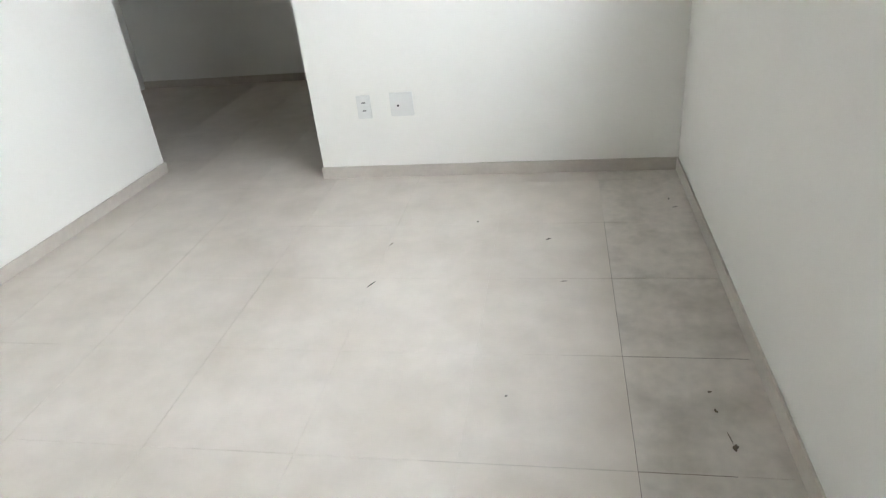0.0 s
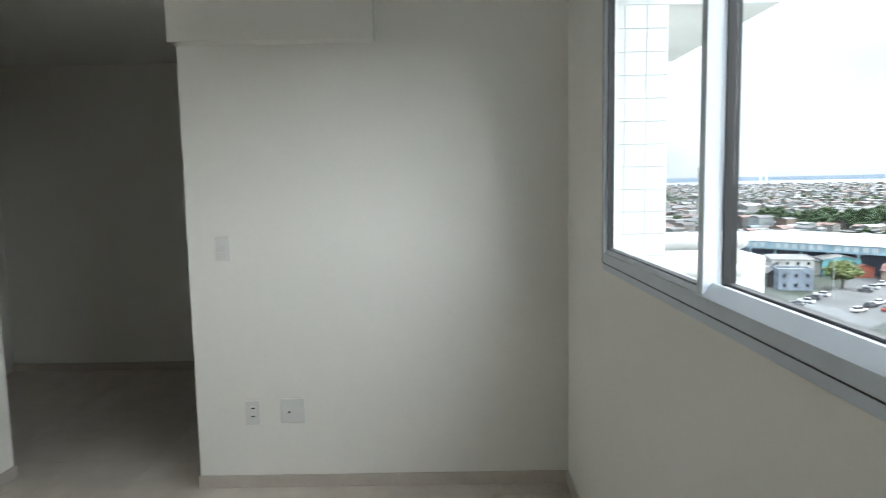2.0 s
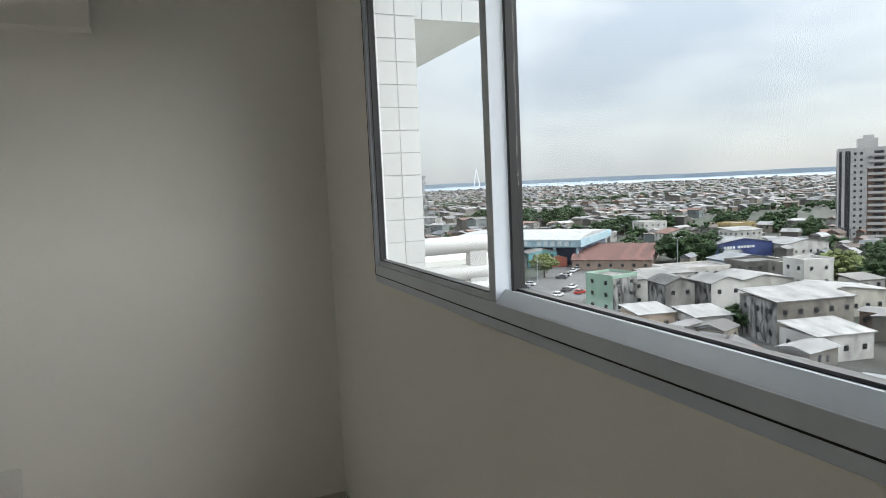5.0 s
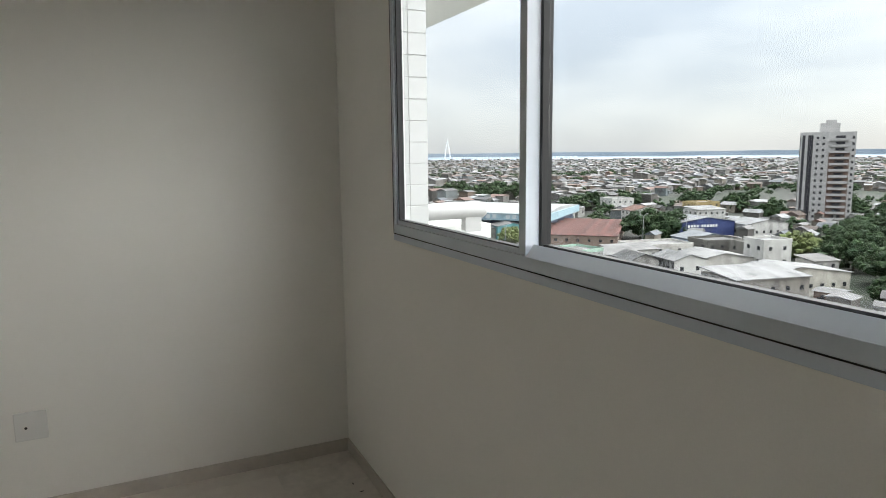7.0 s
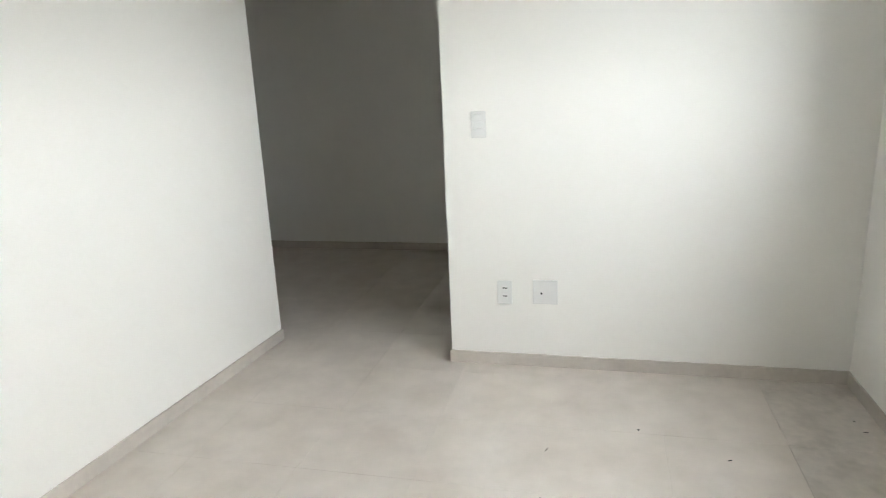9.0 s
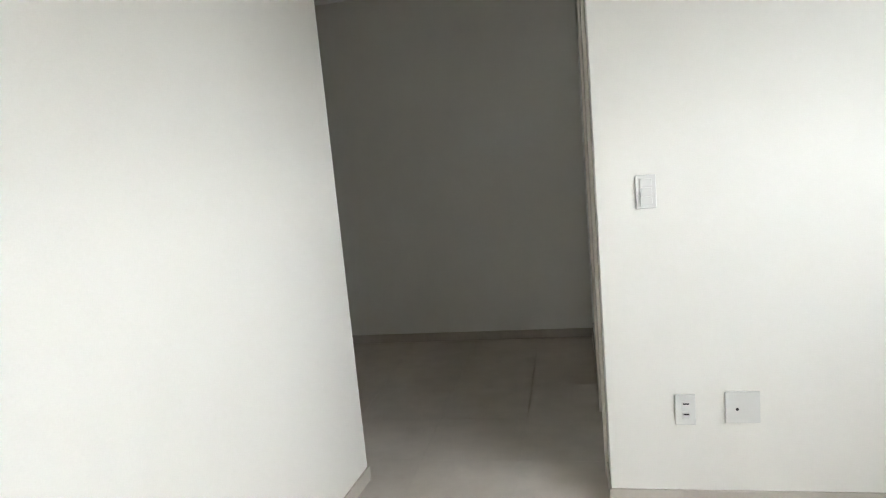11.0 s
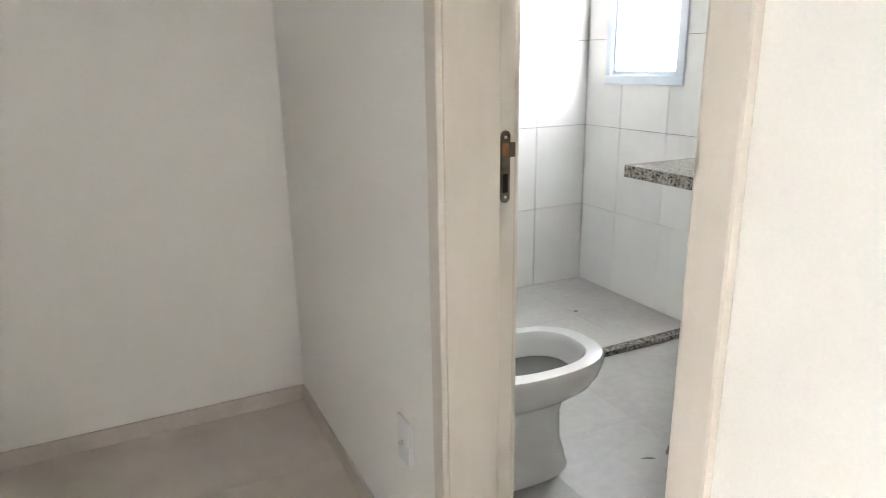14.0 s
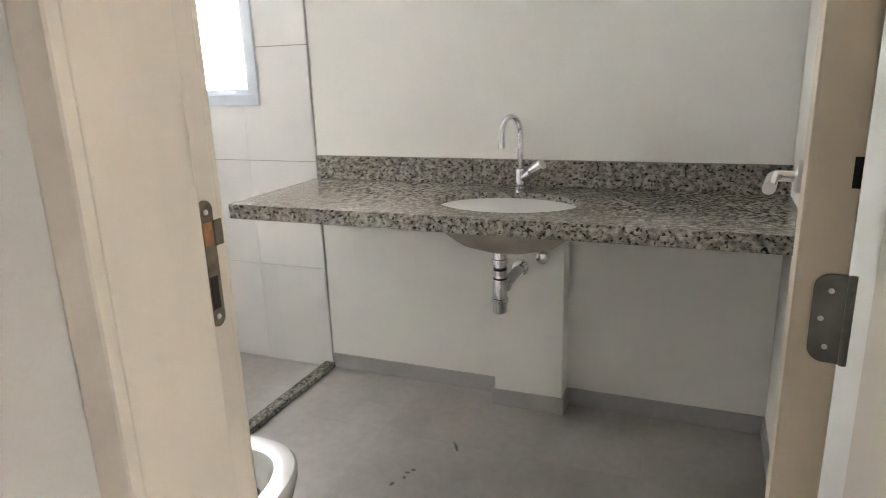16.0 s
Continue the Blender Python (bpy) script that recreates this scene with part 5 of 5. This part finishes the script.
# ---- floor marks ----
def mark(x, y, l, w, turn, mat, label, z=0.0046):
    bm = bmesh.new()
    r = random.Random(int(x * 1000) ^ int(y * 777))
    n = 14
    ring = [bm.verts.new((l * math.cos(2 * math.pi * k / n) * r.uniform(0.6, 1.1), w * math.sin(2 * math.pi * k / n) * r.uniform(0.5, 1.2), 0)) for k in range(n)]
    top = [bm.verts.new((v.co.x * 0.6, v.co.y * 0.6, 0.0012)) for v in ring]
    for k in range(n):
        bm.faces.new((ring[k], ring[(k + 1) % n], top[(k + 1) % n], top[k]))
    bm.faces.new(top)
    return thing("debris", bm, mat, label, "debris", group="floor dirt", at=pose(x, y, z, 0, 0, turn))


SLIVER, SPECK, CRUMB = "thin dark sliver of dirt on the floor", "small black speck on the floor", "small brown crumb on the floor"
for x, y, l, w, a, m, lb in ((-1.262, -1.048, 0.030, 0.003, 62, M_MARK, SLIVER), (-1.254, -0.734, 0.022, 0.002, 70, M_DIRT, SLIVER), (-0.911, -0.534, 0.006, 0.006, 0, M_MARK, SPECK),
                             (-0.605, -0.700, 0.013, 0.003, 30, M_MARK, SLIVER), (-0.074, -0.422, 0.014, 0.003, 5, M_MARK, SLIVER), (-0.088, -0.340, 0.010, 0.003, 80, M_MARK, SLIVER),
                             (-0.155, -1.668, 0.010, 0.004, 110, M_DIRT, CRUMB), (-0.157, -1.593, 0.007, 0.004, 20, M_DIRT, CRUMB), (-0.134, -1.797, 0.015, 0.008, 70, M_DIRT, "brown lump of dried dirt on the floor"),
                             (-0.140, -1.765, 0.026, 0.002, 100, M_DIRT, SLIVER), (-0.714, -1.637, 0.005, 0.004, 0, M_MARK, SPECK), (-0.600, -2.091, 0.008, 0.003, 130, M_MARK, SPECK),
                             (-0.547, -1.022, 0.018, 0.002, 8, M_DIRT, "thin brown sliver on the floor")):
    mark(x, y, l, w, a, m, lb)
stain = random.Random(4)
mark(-0.272, 2.356, 0.016, 0.010, 20, M_SMEAR, "faint grey speck on the shower floor")
for i in range(12):
    mark(stain.uniform(-1.15, -0.25), stain.uniform(0.45, 1.25), stain.uniform(0.006, 0.045), stain.uniform(0.002, 0.007), stain.uniform(0, 180), M_SMEAR, "faint grey scuff on the bathroom floor")
for i in range(4):
    mark(-0.575 + 0.031 * i + stain.uniform(-0.01, 0.01), 1.225 - 0.010 * i + stain.uniform(-0.01, 0.01), stain.uniform(0.008, 0.024), stain.uniform(0.004, 0.010), 47 * i, M_SMEAR, "dried grey dirt on the bathroom floor")


# ---- pieces: floor tiles, wall tiles, facade tiles ----
def tile_mesh(name, w, h, t, mat, bev=0.0012):
    """A tile in x, y with its top at z = t and softened edges."""
    bm = bmesh.new()
    lo_ = [bm.verts.new(p) for p in ((0, 0, 0), (w, 0, 0), (w, h, 0), (0, h, 0))]
    md = [bm.verts.new((v.co.x, v.co.y, t - bev)) for v in lo_]
    hi_ = [bm.verts.new(p) for p in ((bev, bev, t), (w - bev, bev, t), (w - bev, h - bev, t), (bev, h - bev, t))]
    bm.faces.new(hi_)
    for a, b in ((lo_, md), (md, hi_)):
        for k in range(4):
            bm.faces.new((a[k], a[(k + 1) % 4], b[(k + 1) % 4], b[k]))
    return mesh_of(name, bm, mat)


def lay_tiles(parent, name, m, u0, u1, v0, v1, pu, pv, ou, ov, joint, t, mat, bev=0.0012):
    """Tiles of pitch pu, pv over the patch u0..u1, v0..v1 in the plane m, cut at its edges."""
    kinds = {}

    def cuts(a0, a1, p, o):
        k = math.floor((a0 - o) / p)
        out = []
        while o + k * p < a1 - 0.004:
            s, e = max(o + k * p, a0), min(o + (k + 1) * p, a1)
            if e - s > 0.006:
                out.append((s + (joint / 2 if s > a0 else 0.0), e - (joint / 2 if e < a1 else 0.0)))
            k += 1
        return out
    for s, e in cuts(u0, u1, pu, ou):
        for q, f in cuts(v0, v1, pv, ov):
            key = (round(e - s, 3), round(f - q, 3))
            if key not in kinds:
                kinds[key] = tile_mesh(name, e - s, f - q, t, mat, bev)
            o = new(name, kinds[key])
            o.parent = parent
            o.matrix_basis = m @ pose(s, q, 0)


floor = thing("floor", box(WEST - 0.1, 0.1, SOUTH - 0.1, YN + 0.1, -0.15, 0.0028), M_GROUT, "beige porcelain tile floor, dusty by the window wall", "floor", "structure")
FT = 0.004
FX, FY = -0.377, -1.446
lay_tiles(floor, "tile", pose(0, 0, 0), FX + 0.0007, 0, SOUTH, 0.0, 0.443, 0.443, FX, FY, 0.0018, FT, M_FLOOR_DUSTY, 0.0004)
for y0, y1, x0, x1 in ((-2.6, -1.2, FX - 0.0012, FX + 0.0012), (-1.2, -0.56, FX - 0.0005, FX + 0.0005), (FY - 0.0008, FY + 0.0008, -0.56, -0.02), (FY - 0.4442, FY - 0.4418, -0.92, -0.15)):
    part("dirty_joint", box(min(x0, x1), max(x0, x1), y0, y1, 0.002, 0.0036), M_DIRT, floor, "dark dirt in the joint")
lay_tiles(floor, "tile", pose(0, 0, 0), -3.3, FX - 0.0007, SOUTH, 0.0, 0.443, 0.443, FX, FY, 0.0008, FT, M_FLOOR, 0.0002)
lay_tiles(floor, "tile", pose(0, 0, 0), WEST, XR + 0.07, 0.0, YB, 0.443, 0.443, FX, FY, 0.0005, FT, M_FLOOR, 0.0004)
lay_tiles(floor, "tile", pose(0, 0, 0), XR + 0.07, XE, YS, YN, 0.45, 0.45, -1.2, 0.95, 0.0006, FT, M_FLOOR_BATH, 0.0002)

shower_wall = bpy.data.objects["wall_bathroom_north"]
up = pose(0, YN + 0.0105, 0, 90, 0, 0)
lay_tiles(shower_wall, "tile", up, XI, XE + 0.0, 0, CEIL, 0.3335, 0.4585, -0.232, 0.0, 0.003, 0.0095, M_TILE)
vanity_wall = bpy.data.objects["wall_bathroom_east"]
backing = part("tile_bed", box(XE + 0.004, XE + 0.0105, 1.855, BW[0] - 0.03, 0, CEIL), M_TILE_GROUT, vanity_wall)
part("tile_bed", box(XE + 0.004, XE + 0.0105, BW[1] + 0.03, YN, 0, CEIL), M_TILE_GROUT, vanity_wall)
part("tile_bed", box(XE + 0.004, XE + 0.0105, BW[0] - 0.03, BW[1] + 0.03, 0, BW[2] - 0.03), M_TILE_GROUT, vanity_wall)
part("tile_bed", box(XE + 0.004, XE + 0.0105, BW[0] - 0.03, BW[1] + 0.03, BW[3] + 0.03, CEIL), M_TILE_GROUT, vanity_wall)
side = Matrix.Translation((XE + 0.0045, 0, 0)) @ Matrix(((0, 0, -1, 0), (-1, 0, 0, 0), (0, 1, 0, 0), (0, 0, 0, 1)))
for a, b, z0, z1 in ((1.855, BW[0] - 0.024, 0, CEIL), (BW[0] - 0.024, BW[1] + 0.024, 0, BW[2] - 0.024), (BW[0] - 0.024, BW[1] + 0.024, BW[3] + 0.024, CEIL), (BW[1] + 0.024, YN, 0, CEIL)):
    lay_tiles(vanity_wall, "tile", side, -b, -a, z0, z1, 0.3335, 0.4585, -2.190, 0.0, 0.003, 0.0065, M_TILE, 0.0002)
facade = bpy.data.objects["facade_return"]
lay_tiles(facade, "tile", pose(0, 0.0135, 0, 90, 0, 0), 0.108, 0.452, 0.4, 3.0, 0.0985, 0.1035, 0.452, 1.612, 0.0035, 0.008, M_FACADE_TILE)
over = bpy.data.objects["facade_overhang"]
lay_tiles(over, "tile", pose(0, 1.508, 0, 90, 0, 0), 0.40, 1.70, 2.62, 3.7, 0.155, 0.155, 1.70, 2.62, 0.005, 0.008, M_FACADE_TILE)
